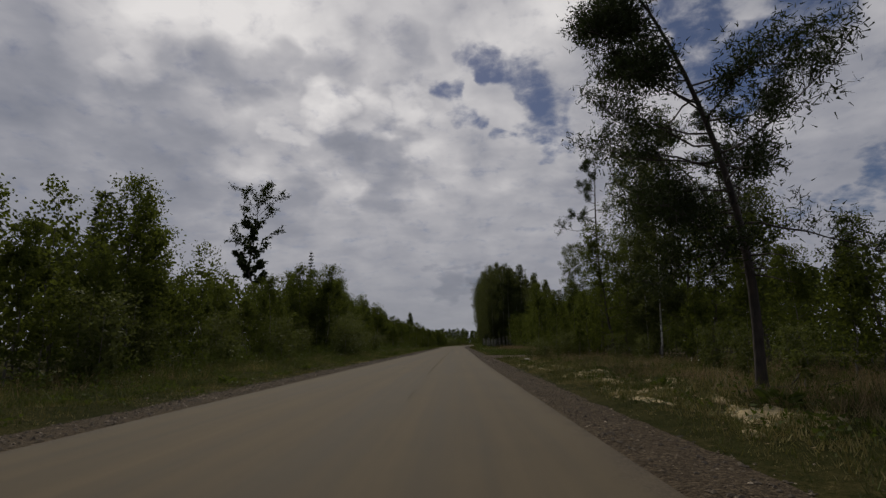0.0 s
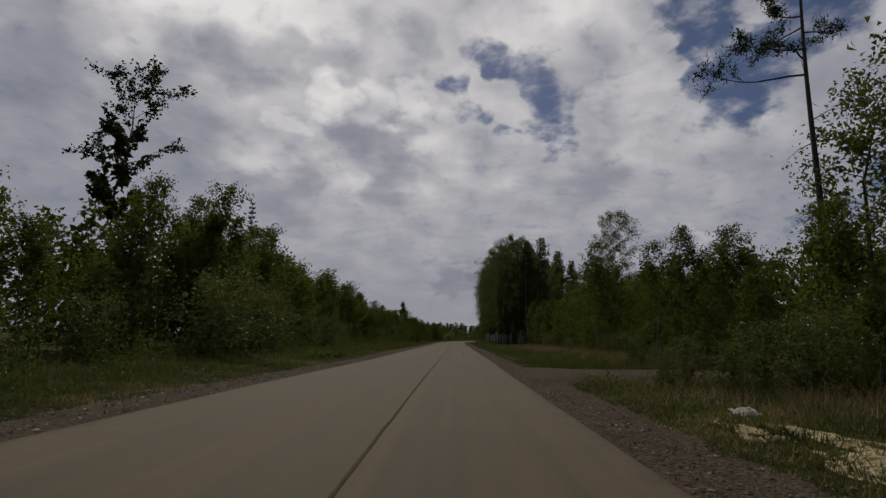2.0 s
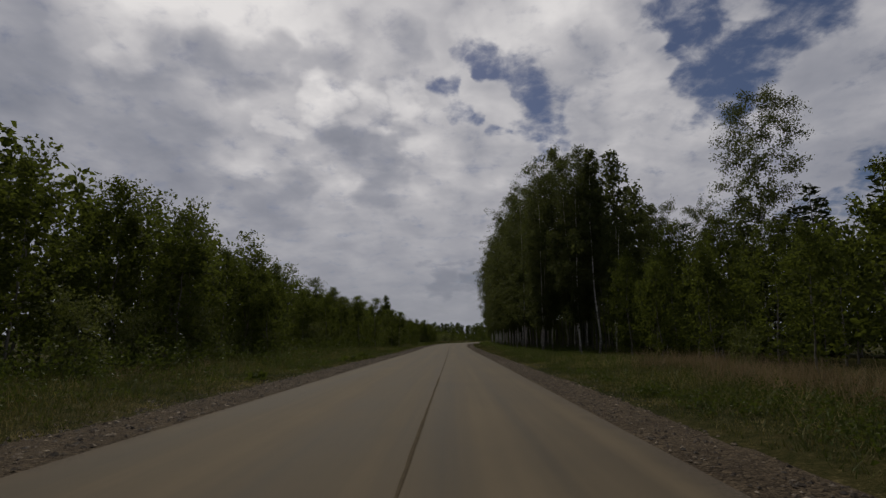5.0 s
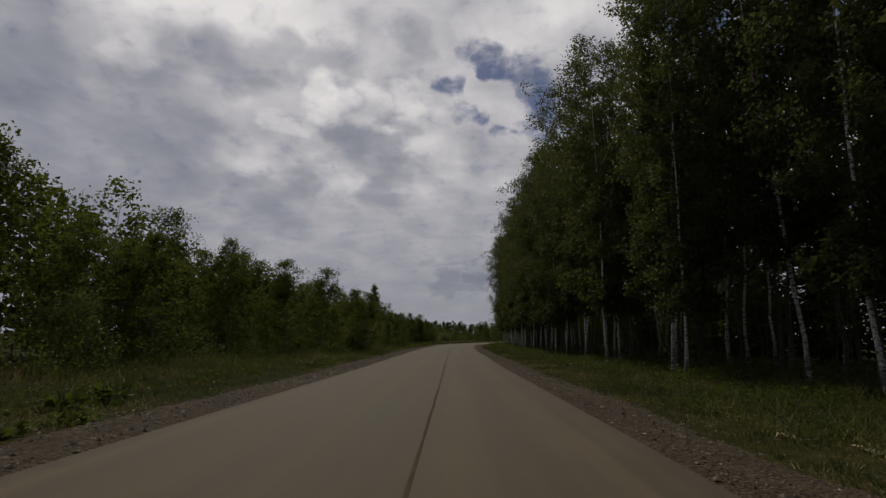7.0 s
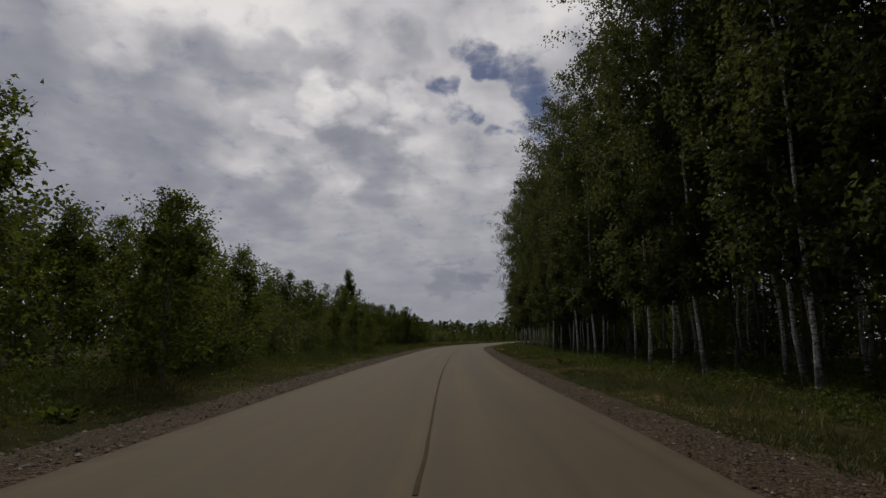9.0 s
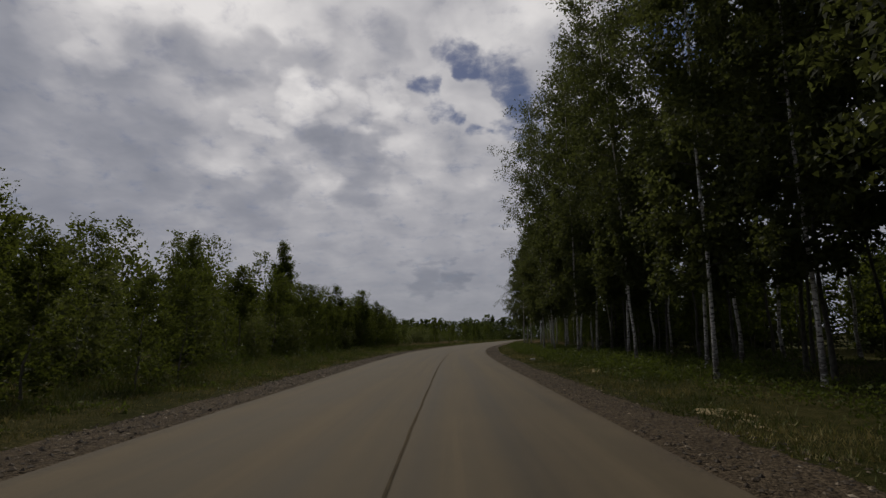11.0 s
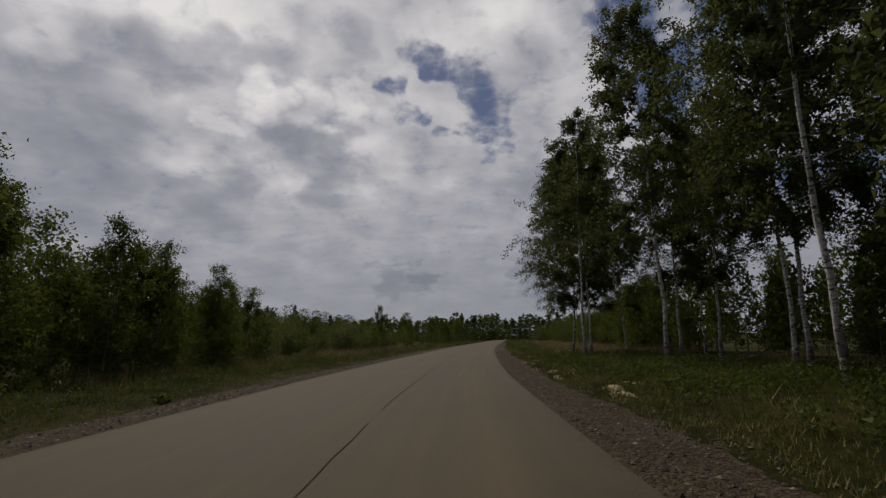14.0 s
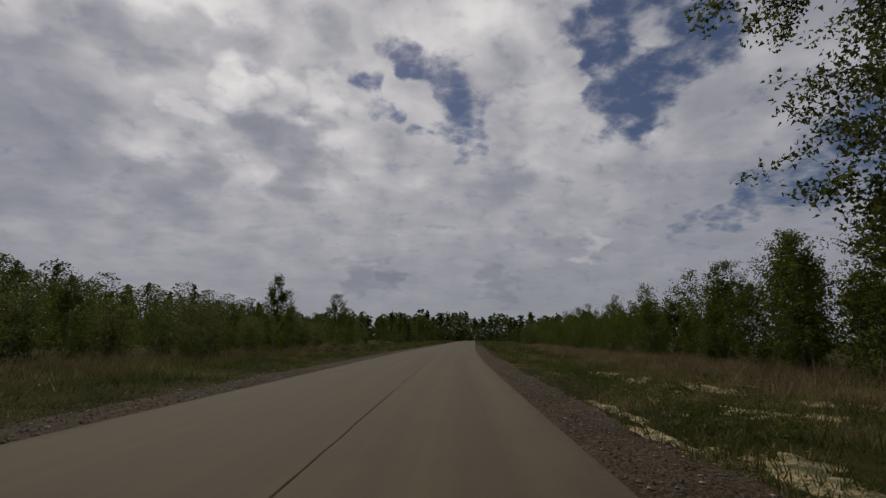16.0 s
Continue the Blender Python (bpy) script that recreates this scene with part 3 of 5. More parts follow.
def spruce_tree(name, label, group, seed, h, reach, tiers, base=0.12, needle=0.34, per=9, mats=None):
    rng = np.random.default_rng(seed)
    root = thing(name, label, "tree", group)
    trunk = np.stack([np.zeros(9), np.zeros(9), np.linspace(-0.1, h, 9)], -1)
    wood, spots, aims = [tube(trunk, np.linspace(0.010 * h + 0.04, 0.012, 9), 7)], [], []
    for i in range(tiers):
        q = i / (tiers - 1)
        zz = h * (base + (0.97 - base) * q)
        length = reach * (1 - q) ** 0.85 * rng.uniform(0.85, 1.1) + 0.15
        n = 6 if q < 0.8 else 4
        for j in range(n):
            a = j * 2 * math.pi / n + i * 0.7 + rng.uniform(-0.25, 0.25)
            d = np.array([math.cos(a), math.sin(a), -0.12 + 0.6 * q])
            limb = bend((0, 0, zz), d, length * rng.uniform(0.75, 1.1), 0.25, rng, 2, 0.05)
            if j % 2 == 0 and per > 20:
                wood.append(tube(limb, np.linspace(0.022, 0.004, 3), 3))
            m = max(4, int(per * (0.4 + length / reach)))
            ks = np.linspace(0.1, 1.0, m)
            spots.append(along(limb, ks) + rng.normal(size=(m, 3)) * 0.05)
            side = np.where(np.arange(m) % 2 == 0, 1.0, -1.0)[:, None]
            aims.append(np.tile(d, (m, 1)) * 0.9 + side * np.array([[-d[1], d[0], 0]]) * 0.9 + np.array([[0, 0, -0.35]]))
    wooden(wood, (mats[0], mats[0]), root)
    pts, aim = np.concatenate(spots), np.concatenate(aims)
    lv, lf = kites(pts, needle, needle * 0.42, rng, aim=aim * 1.6)
    mesh_object("crown", lv, lf, mats[1], root)
    return root


def pine_tree(name, label, group, seed, h, base, reach, limbs, tufts, lean, mats, one_sided=0.0, trunk_r=0.15, curve=1.0, needle=0.2, dense=40, tuft=0.11):
    """A Scots pine: bare dark trunk, crooked limbs, and needle tufts at the ends of their twigs."""
    rng = np.random.default_rng(seed)
    root = thing(name, label, "tree", group)
    z = np.linspace(-0.15, h, 14)
    k = np.clip(z / h, 0, 1)
    trunk = np.stack([lean[0] * h * k ** curve + 0.10 * np.sin(k * 7), lean[1] * h * k ** curve + 0.08 * np.sin(k * 5 + 1), z], -1)
    rad = trunk_r * (1 - 0.85 * k)
    rad[0] *= 1.3
    mesh_object("trunk", *tube(trunk, rad, 9), mats[0], root, True)
    spots, aims = [], []
    for i in range(limbs):
        f = base + (0.98 - base) * ((i + rng.uniform(0, 1)) / limbs)
        start = along(trunk, np.array([f]))[0]
        a = rng.uniform(0, 2 * math.pi)
        if rng.uniform() < one_sided:
            a = math.pi + rng.uniform(-1.1, 1.1)
        q = (f - base) / (1 - base)
        length = reach * (1.28 - 0.78 * q) * rng.uniform(0.5, 1.1)
        limb = bend(start, (math.cos(a), math.sin(a), -0.10 + 0.65 * q), length, -0.15 + 0.6 * q, rng, 6, 0.20)
        wood = [tube(limb, np.linspace(trunk_r * 0.30 * (1 - 0.5 * q), 0.008, len(limb)), 5)]
        for _ in range(tufts):
            kk = rng.uniform(0.4, 1.0)
            p = along(limb, np.array([kk]))[0]
            d = (limb[-1] - limb[0]) / length * 0.6 + rng.normal(size=3) * 0.6
            d[2] += 0.3
            tw = bend(p, d / np.linalg.norm(d), length * rng.uniform(0.12, 0.32) + 0.1, 0.4, rng, 3, 0.15)
            wood.append(tube(tw, np.linspace(0.012, 0.005, 4), 3))
            m = dense
            spots.append(along(tw, rng.uniform(0.35, 1.0, m)) + rng.normal(size=(m, 3)) * tuft)
            aims.append(np.tile(d / np.linalg.norm(d), (m, 1)) * 0.5)
        mesh_object("branch", *join(wood), mats[0], root, True)
    for f in np.linspace(0.25, base, 9):
        start = along(trunk, np.array([f]))[0]
        a = rng.uniform(0, 2 * math.pi)
        limb = bend(start, (math.cos(a), math.sin(a), 0.0), rng.uniform(0.2, 1.6), -0.1, rng, 4, 0.2)
        mesh_object("dead_branch", *tube(limb, np.linspace(0.025, 0.006, 5), 4), mats[0], root, True)
    pts, aim = np.concatenate(spots), np.concatenate(aims)
    lv, lf = shards(pts, needle, needle * 0.24, rng, -0.2)
    mesh_object("crown", lv, lf, mats[1], root)
    return root


def far_tree(name, label, group, seed, h, reach, n, leaf, pointed, mats):
    """A tree that is only ever seen from afar: trunk and a crown of some hundred coarse leaf sprays."""
    rng = np.random.default_rng(seed)
    root = thing(name, label, "tree", group)
    tv, tf = tube(np.stack([np.zeros(4), np.zeros(4), np.linspace(-0.1, h * 0.9, 4)], -1), np.linspace(0.012 * h, 0.02, 4), 5)
    mesh_object("trunk", tv, tf, mats[0], root)
    k = rng.uniform(0.03, 1, n)
    if pointed:
        size = (1 - k) ** 0.9
    else:
        size = np.sin(np.pi * np.clip(0.22 + 0.75 * k, 0, 0.985)) ** 0.7
    a = rng.uniform(0, 2 * np.pi, n)
    lump = 0.75 + 0.35 * np.sin(a * 3 + k * 11 + seed) * np.sin(k * 17 + seed)
    r = reach * size * lump * np.sqrt(rng.uniform(0.05, 1, n))
    pts = np.stack([np.cos(a) * r, np.sin(a) * r, k * h], -1)
    lv, lf = kites(pts, leaf, leaf * 0.7, rng, droop=-0.3 if not pointed else 0.3)
    mesh_object("crown", lv, lf, mats[1], root)
    return root


class Grove:
    """Some trees of a kind, and copies of them wherever they stand."""

    def __init__(self, makers):
        self.makers, self.made, self.turn = makers, {}, 0

    def plant(self, y, lat, size=1.0, turn=None, which=None, rng=random, stretch=1.0, xy=None):
        x, yy, _ = at(y, lat) if xy is None else (*xy, 0)
        e = edge_left(y) if lat < 0 else edge_right(y)
        z = lift(x, yy, max(0.0, abs(lat - e))) if xy is None else lift(x, yy, 9)
        i = self.turn % len(self.makers) if which is None else which
        self.turn += 1
        m = pose(x, yy, z, 0, 0, rng.uniform(0, 360) if turn is None else turn) @ Matrix.Diagonal((size, size, size * stretch, 1))
        if i not in self.made:
            self.made[i] = self.makers[i]()
            self.made[i].matrix_basis = m
            return self.made[i]
        ob = copy_thing(self.made[i], Matrix.Identity(4))
        ob.matrix_basis = m
        return ob


def gathered(name, label, category, makers, places):
    """Trees that stand too deep or too far to be told apart, joined into one mesh. Places: x, y, z, turn, size, stretch."""
    raw = []
    for make in makers:
        root = make()
        vs, fs, ms, base = [], [], [], 0
        mats = []
        for ob in root.children:
            me = ob.data
            v = np.zeros(len(me.vertices) * 3)
            me.vertices.foreach_get("co", v)
            f = np.zeros(len(me.loops), np.int32)
            me.loops.foreach_get("vertex_index", f)
            g = np.zeros(len(me.polygons), np.int32)
            me.polygons.foreach_get("material_index", g)
            vs.append(v.reshape(-1, 3))
            fs.append(f.reshape(-1, 4) + base)
            ms.append(g + len(mats))
            mats += list(me.materials)
            base += len(v) // 3
            bpy.data.objects.remove(ob)
            bpy.data.meshes.remove(me)
        bpy.data.objects.remove(root)
        raw.append((np.concatenate(vs), np.concatenate(fs), np.concatenate(ms), mats))
    verts, faces, slots, base = [], [], [], 0
    for i, (x, y, z, turn, size, stretch) in enumerate(places):
        v, f, g, _ = raw[i % len(raw)]
        c, s = math.cos(radians(turn)) * size, math.sin(radians(turn)) * size
        verts.append(np.stack([v[:, 0] * c - v[:, 1] * s + x, v[:, 0] * s + v[:, 1] * c + y, v[:, 2] * size * stretch + z], -1))
        faces.append(f + base)
        slots.append(g)
        base += len(v)
    ob = mesh_object(name, np.concatenate(verts).tolist(), np.concatenate(faces).tolist(), raw[0][3][0])
    for m in raw[0][3][1:]:
        ob.data.materials.append(m)
    ob.data.polygons.foreach_set("material_index", np.concatenate(slots))
    return tagged(ob, label, category, kind="stuff")


def stand(y, lat, size=1.0, stretch=1.0, rng=random):
    x, yy, _ = at(y, lat)
    e = edge_left(y) if lat < 0 else edge_right(y)
    return x, yy, lift(x, yy, abs(lat - e)), rng.uniform(0, 360), size, stretch


# ---------------------------------------------------------------- kinds of trees
BIRCH_MATS, YOUNG_MATS = (M_BIRCH, M_TWIG, M_BIRCHLEAF), (M_GREYBARK, M_TWIG, M_YOUNGLEAF)
birches = Grove([
    lambda i=i: leafy_tree("birch_tree", "tall white-barked birch with hanging leafy twigs", "roadside birches", 20 + i, 18.6, 0.15 + 0.035 * (i % 3), 3.45, 54, 18000, 0.158, BIRCH_MATS, shape="crest",
                           bow=0.4, rise=0.5, droop=0.7, trunk_r=0.078, spread=0.36, tilt=0.75, twigs=4, hang=0.6, fine=True, lean=(0.02, -0.05, 0.06, -0.02)[i], heart=1.75) for i in range(4)])
edge_birches = Grove([
    lambda i=i: leafy_tree("birch_tree", "full-crowned white birch at the stand's open end", "roadside birches", 40 + i, 14.0, 0.29, 3.3, 50, 26000, 0.108, BIRCH_MATS,
                           bow=0.6, rise=0.4, droop=0.7, trunk_r=0.088, spread=0.19, tilt=0.7, twigs=5, hang=0.65, fine=True, lean=(-0.04, 0.05)[i], heart=1.9) for i in range(2)])
# two of these three take the bark coloured as if in shade
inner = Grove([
    lambda i=i: leafy_tree("birch_tree", "slim white birch inside the dark stand, two in three with shade-darkened bark", "birches of the stand", 60 + i, 16.0, 0.34, 2.3, 22, 1350, 0.34, (M_BIRCH if i < 1 else M_SHADEDBARK, M_TWIG, M_BIRCHLEAF),
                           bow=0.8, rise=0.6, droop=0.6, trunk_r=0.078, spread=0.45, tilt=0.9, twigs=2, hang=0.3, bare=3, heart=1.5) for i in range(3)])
saplings = Grove([
    lambda i=i: leafy_tree("young_tree", "young broadleaf tree with fresh green leaves", "thicket along the road", 100 + i, 7.2, 0.03, (2.8, 2.5)[i % 2], 44, 4400, 0.122, YOUNG_MATS,
                           bow=1.2, rise=0.9, droop=0.1, trunk_r=0.055, spread=0.20, tilt=(0.85, 1.05)[i % 2], twigs=4, shape="egg", bare=3, lean=(0, 0.06, -0.05, 0.03, 0)[i], heart=2.0) for i in range(5)])
deep = []          # young trees deep in the thickets
far_wood = []      # places of the distant wood
young_wood = []    # young trees of the hedge and the field, past the open end
mid_wood = []      # the wood beyond the bushy field
shrubs = Grove([
    lambda i=i: leafy_tree("willow_shrub", "grey-green willow shrub on the verge", "roadside shrubs", 140 + i, 2.6, 0.03, 1.6, 34, 1900, 0.120, (M_GREYBARK, M_TWIG, M_WILLOWLEAF),
                           bow=0.8, rise=0.7, droop=0.3, trunk_r=0.03, spread=0.26, tilt=0.7, twigs=2, shape="even", bare=2) for i in range(3)])
oaks = Grove([
    lambda i=i: leafy_tree("oak_tree", "leafy dark broadleaf tree with open crown", "trees by the side track", 160 + i, 10.0, 0.16, 2.7, 30, 5200, 0.150, (M_TWIG, M_TWIG, M_YOUNGLEAF),
                           bow=2.2, rise=0.7, droop=0.3, trunk_r=0.12, spread=0.38, tilt=0.5, twigs=3, shape="egg", heart=1.5) for i in range(2)])
spruces = Grove([
    lambda i=i: spruce_tree("spruce_tree", "dark narrow spruce with drooping needle sprays", "spruces", 180 + i, 14.0, 2.2, 26, 0.04, 0.62, 7, (M_TWIG, M_NEEDLE)) for i in range(2)])
far_round = Grove([lambda: far_tree("distant_tree", "distant rounded tree beside the road's end", "", 220, 9.0, 2.6, 420, 0.60, False, (M_TWIG, M_FARLEAF))])

rnd = random.Random(7)

# ---------------------------------------------------------------- left side: the thicket
y = -14.0
while y < 236:
    near = 0.0 if y < 185 else 1.3
    tall = np.interp(y, (-20, 15, 26, 36, 50, 62, 70, 86, 105, 118, 131, 140, 150, 184, 205, 220, 228, 237), (0.85, 0.86, 1.12, 0.94, 1.10, 1.20, 1.36, 1.42, 1.32, 1.20, 1.10, 1.04, 1.08, 0.98, 0.98, 0.94, 0.80, 0.5))
    saplings.plant(y, -13.8 + near - rnd.uniform(0, 2.2), rnd.uniform(0.66, 1.04) * tall, rng=rnd, stretch=rnd.uniform(0.74, 0.98))
    young_wood.append(stand(y + 1.0, -16.2 + near - rnd.uniform(0, 2.2), rnd.uniform(0.88, 1.22) * tall, rnd.uniform(0.80, 1.02), rng=rnd))
    deep.append(stand(y + 0.4, -19.6 - rnd.uniform(0, 2.0), rnd.uniform(0.80, 1.05) * tall, rng=rnd))
    deep.append(stand(y + 1.5, -18.0 - rnd.uniform(0, 2.0), rnd.uniform(0.72, 0.95) * tall, rng=rnd))
    if y < 212 and rnd.uniform(0, 1) < 0.6:
        deep.append(stand(y + 0.8, -23.0 - rnd.uniform(0, 3.0), rnd.uniform(0.75, 1.0), rng=rnd))
    y += rnd.uniform(2.4, 3.4)
# shrubs and bushes that stand out of its front
for y, lat, size in ((49, -10.2, 1.15), (52, -11.0, 1.3), (55.5, -10.6, 1.2), (59, -11.4, 1.25), (63, -12, 1.0), (27, -12.2, 0.9), (36, -12.0, 1.0), (74, -11.5, 0.9), (83, -12, 0.8),
                     (92, -12.5, 0.9), (147, -10.0, 0.9), (156, -10.5, 1.0), (163, -11.0, 0.8), (172, -11.5, 1.1), (9, -13, 0.9), (18, -12.5, 1.0), (68, -11.8, 0.9), (112, -12.2, 0.8)):
    shrubs.plant(y, lat, size, rng=rnd)
for y, lat, size in ((167.0, -8.7, 0.50), (170.0, -8.3, 0.44), (173.2, -9.0, 0.52), (164.5, -9.4, 0.50), (139.2, -7.4, 0.72), (141.5, -8.8, 0.80), (145, -9.6, 0.82), (136, -10.2, 0.95), (150, -10.5, 0.78), (131, -11.5, 0.95), (100, -12, 0.7), (116, -12, 0.75), (124, -12.4, 0.85)):
    saplings.plant(y, lat, size * 1.16, rng=rnd, stretch=0.8)

for y in range(116, 184, 5):
    shrubs.plant(y + rnd.uniform(-1, 1), -12.6 - rnd.uniform(0, 0.8), rnd.uniform(0.5, 0.75), rng=rnd)
for y in (2, 13, 22, 31, 41, 46, 66, 78, 88, 97, 105):
    shrubs.plant(y, -12.9 - rnd.uniform(0, 0.6), rnd.uniform(0.5, 0.8), rng=rnd)

# taller single trees that rise over the thicket
for y, lat, size in ((56.2, -14.0, 1.34), (58.6, -15.6, 1.32), (61.2, -14.8, 1.08), (54.0, -16.0, 1.30), (23.5, -15.0, 1.24), (26.0, -16.5, 1.25), (65.6, -14.8, 1.26), (68.4, -15.4, 1.36), (181.6, -13.4, 0.88), (183.8, -14.6, 0.90), (126.5, -14.2, 0.98), (121.0, -15.0, 1.04), (131.5, -15.2, 0.96), (218.5, -12.2, 0.76), (214.5, -12.8, 0.78), (221.6, -12.6, 0.72)):
    saplings.plant(y, lat, size, rng=rnd)
leafy_tree("aspen_tree", "tall thin aspen with a sparse ragged crown", "", 301, 21.0, 0.44, 4.3, 22, 4200, 0.30, (M_TWIG, M_TWIG, M_NEEDLE), bow=1.6, rise=0.7, droop=0.2, trunk_r=0.20, spread=0.30, tilt=0.9, shape="crest",
           twigs=2, fine=True, folded=True).matrix_basis = pose(-31.5, 63.5, 0, 0, 0, 20)
spruce_tree("spruce_tree", "tall airy spruce rising over the thicket", "", 190, 17.5, 2.3, 26, 0.10, 0.26, 30, (M_TWIG, M_NEEDLE)).matrix_basis = pose(-32.5, 84.8, 0)
spruces.plant(40, 0, 1.0, rng=rnd, xy=(-32.0, 37))
spruces.plant(42, 0, 0.95, rng=rnd, xy=(-35.0, 40))
saplings.plant(70, -23, 1.5, rng=rnd)
leafy_tree("aspen_tree", "dense-topped aspen rising over the bushes", "", 302, 14.5, 0.20, 3.0, 34, 6000, 0.21, YOUNG_MATS, bow=0.6, rise=1.0, droop=0.2, trunk_r=0.14, spread=0.42, tilt=0.8,
           twigs=3).matrix_basis = pose(-39.4, 225.7, 0, 0, 0, 50)

for i in range(12):
    saplings.plant(197 + i * 2.9, -12.2 - rnd.uniform(0, 1.6), rnd.uniform(0.52, 0.72), rng=rnd, which=rnd.choice((0, 2, 4)))

# the bushy field after the thicket
for y, lat, size in ((226.7, -12.6, 0.68), (231, -13.2, 0.60), (236, -19, 0.6),
                     (222, -22, 0.75), (229, -26, 0.7), (240, -24, 0.6), (246, -20, 0.55), (252, -16.5, 0.5), (268, -13.6, 0.78), (265, -15.5, 0.45), (281, -12.6, 0.72), (275, -15, 0.5), (290, -13.5, 0.62),
                     (298, -15, 0.55), (308, -13, 0.6), (318, -14.5, 0.7), (330, -13.5, 0.7), (255, -25, 0.6), (262, -31, 0.7), (284, -22, 0.6), (300, -24, 0.7), (344, -14, 0.8), (360, -13, 0.8), (380, -14, 0.9)):
    saplings.plant(y, lat, size, rng=rnd)
for y, lat, size in ((262.5, -15.6, 1.0), (264, -17.2, 0.9), (205, -12.0, 0.7), (212, -12.4, 0.8), (219, -12.8, 0.7), (233, -13.2, 0.85), (238, -15, 0.7), (243, -13.5, 0.5), (249, -18, 0.8), (256, -13.2, 0.55),
                     (259, -21, 0.9), (272, -19, 0.8), (279, -17, 0.7), (287, -16, 0.8), (295, -12.5, 0.6), (305, -17, 0.9), (185, -11.5, 0.8), (192, -11.8, 0.9), (180, -12.2, 1.0)):
    shrubs.plant(y, lat, size, rng=rnd)
for i in range(110):
    y = 190 + i * 1.75 + rnd.uniform(-1, 1)
    mid_wood.append(stand(y, -44 - rnd.uniform(0, 16) - 0.06 * (y - 196), rnd.uniform(1.1, 1.5), 0.66, rng=rnd))
for i in range(60):
    y = 225 + i * 2.0 + rnd.uniform(-1, 1)
    mid_wood.append(stand(y, -40 - rnd.uniform(0, 8), rnd.uniform(1.1, 1.4), 0.68, rng=rnd))
for i in range(60):
    y = 203 + i * 2.6 + rnd.uniform(-1, 1)
    mid_wood.append(stand(y, -24 - rnd.uniform(0, 17), rnd.uniform(0.4, 0.7), 0.66, rng=rnd))

for i in range(230):
    y = 226 + i * 0.5
    deep.append(stand(y, -21 - rnd.uniform(0, 20), rnd.uniform(0.32, 0.62), rng=rnd))
for i in range(40):
    young_wood.append(stand(236 + i * 2.1, -19 - rnd.uniform(0, 9), rnd.uniform(0.42, 0.72), rng=rnd))
for i in range(26):
    shrubs.plant(238 + i * 2.6, -15.5 - rnd.uniform(0, 8), rnd.uniform(0.55, 1.0), rng=rnd)

# ---------------------------------------------------------------- right side: mixed trees before the side track
pine_tree("pine_tree", "leaning Scots pine with dark bark and ragged crown", "", 401, 11.5, 0.29, 2.9, 46, 13, (-0.23, 0.02), (M_PINEBARK, M_NEEDLE), 0.62, 0.125, 3.0, 0.15, 68, 0.15).matrix_basis = pose(5.75, 12.3, -0.1)
pine_tree("pine_tree", "tall bare-trunked pine with few limbs", "", 402, 18.0, 0.62, 2.6, 13, 6, (0.02, 0.0), (M_PINEBARK, M_NEEDLE), 0.55, 0.15, 1.0, 0.2, 60).matrix_basis = pose(8.8, 45.9, -0.1)
pine_tree("pine_tree", "tall bare-trunked pine with few limbs", "", 403, 17.0, 0.6, 2.2, 12, 7, (-0.06, 0.0), (M_PINEBARK, M_NEEDLE), 0.4, 0.15, 1.0, 0.2, 60).matrix_basis = pose(15.5, 34.0, -0.1)
birches.plant(30.5, 12.3, 0.80, which=1, turn=200)
birches.plant(35.1, 13.4, 0.78, which=0, turn=80)
birches.plant(27.0, 15.5, 0.50, which=3, turn=10)
for y, lat, size in ((36.5, 11.2, 0.95), (33.0, 15.0, 1.1), (39, 13.5, 0.9), (41, 16.5, 1.05), (24.0, 14.5, 0.70), (29, 17.5, 1.0), (44.5, 15.2, 1.05), (37, 19, 1.1), (20, 16.5, 0.6), (14, 13.5, 0.50), (16.5, 17.5, 0.55)):
    oaks.plant(y, lat, size, rng=rnd)
for y, lat, size in ((10.5, 10.4, 0.50), (12.0, 12.5, 0.60), (15.0, 11.5, 0.52), (18.5, 12.5, 0.62), (21.5, 12.4, 0.55), (8.0, 12.0, 0.55), (5.5, 11, 0.5), (25.5, 12.0, 0.5), (40.5, 10.8, 0.7), (43, 12.0, 0.75), (46, 17.5, 0.9),
                     (48, 20, 1.0), (31, 20, 0.9), (25, 20, 0.75), (19, 21, 0.75), (13, 20, 0.7), (7, 18, 0.7), (2, 15, 0.9), (-3, 13, 0.9), (38.5, 9.6, 0.35), (42.5, 9.5, 0.45)):
    saplings.plant(y, lat, size, rng=rnd)
for y, lat, size in ((22, 11.0, 0.55), (28.5, 10.5, 0.45), (33, 10.4, 0.5), (39.8, 8.9, 0.6), (42, 10.2, 0.7), (40.6, 7.4, 0.42), (42.0, 6.3, 0.34), (42.6, 7.3, 0.45), (41.2, 8.6, 0.55), (39.6, 9.8, 0.6), (17, 9.6, 0.5), (13.5, 8.9, 0.5), (36, 13.0, 0.8), (38.2, 15.0, 0.9), (34.2, 12.6, 0.7), (40.6, 14.2, 0.8), (31, 14.0, 0.8), (42.4, 17.0, 0.9)):
    shrubs.plant(y, lat, size, rng=rnd)
for i in range(12):
    deep.append(stand(49 + i * 0.9, 26 + rnd.uniform(0, 4), rnd.uniform(0.6, 1.0), rng=rnd))
for i in range(34):
    deep.append(stand(-4 + i * 1.7, 22 + rnd.uniform(0, 6), rnd.uniform(0.6, 0.85), rng=rnd))

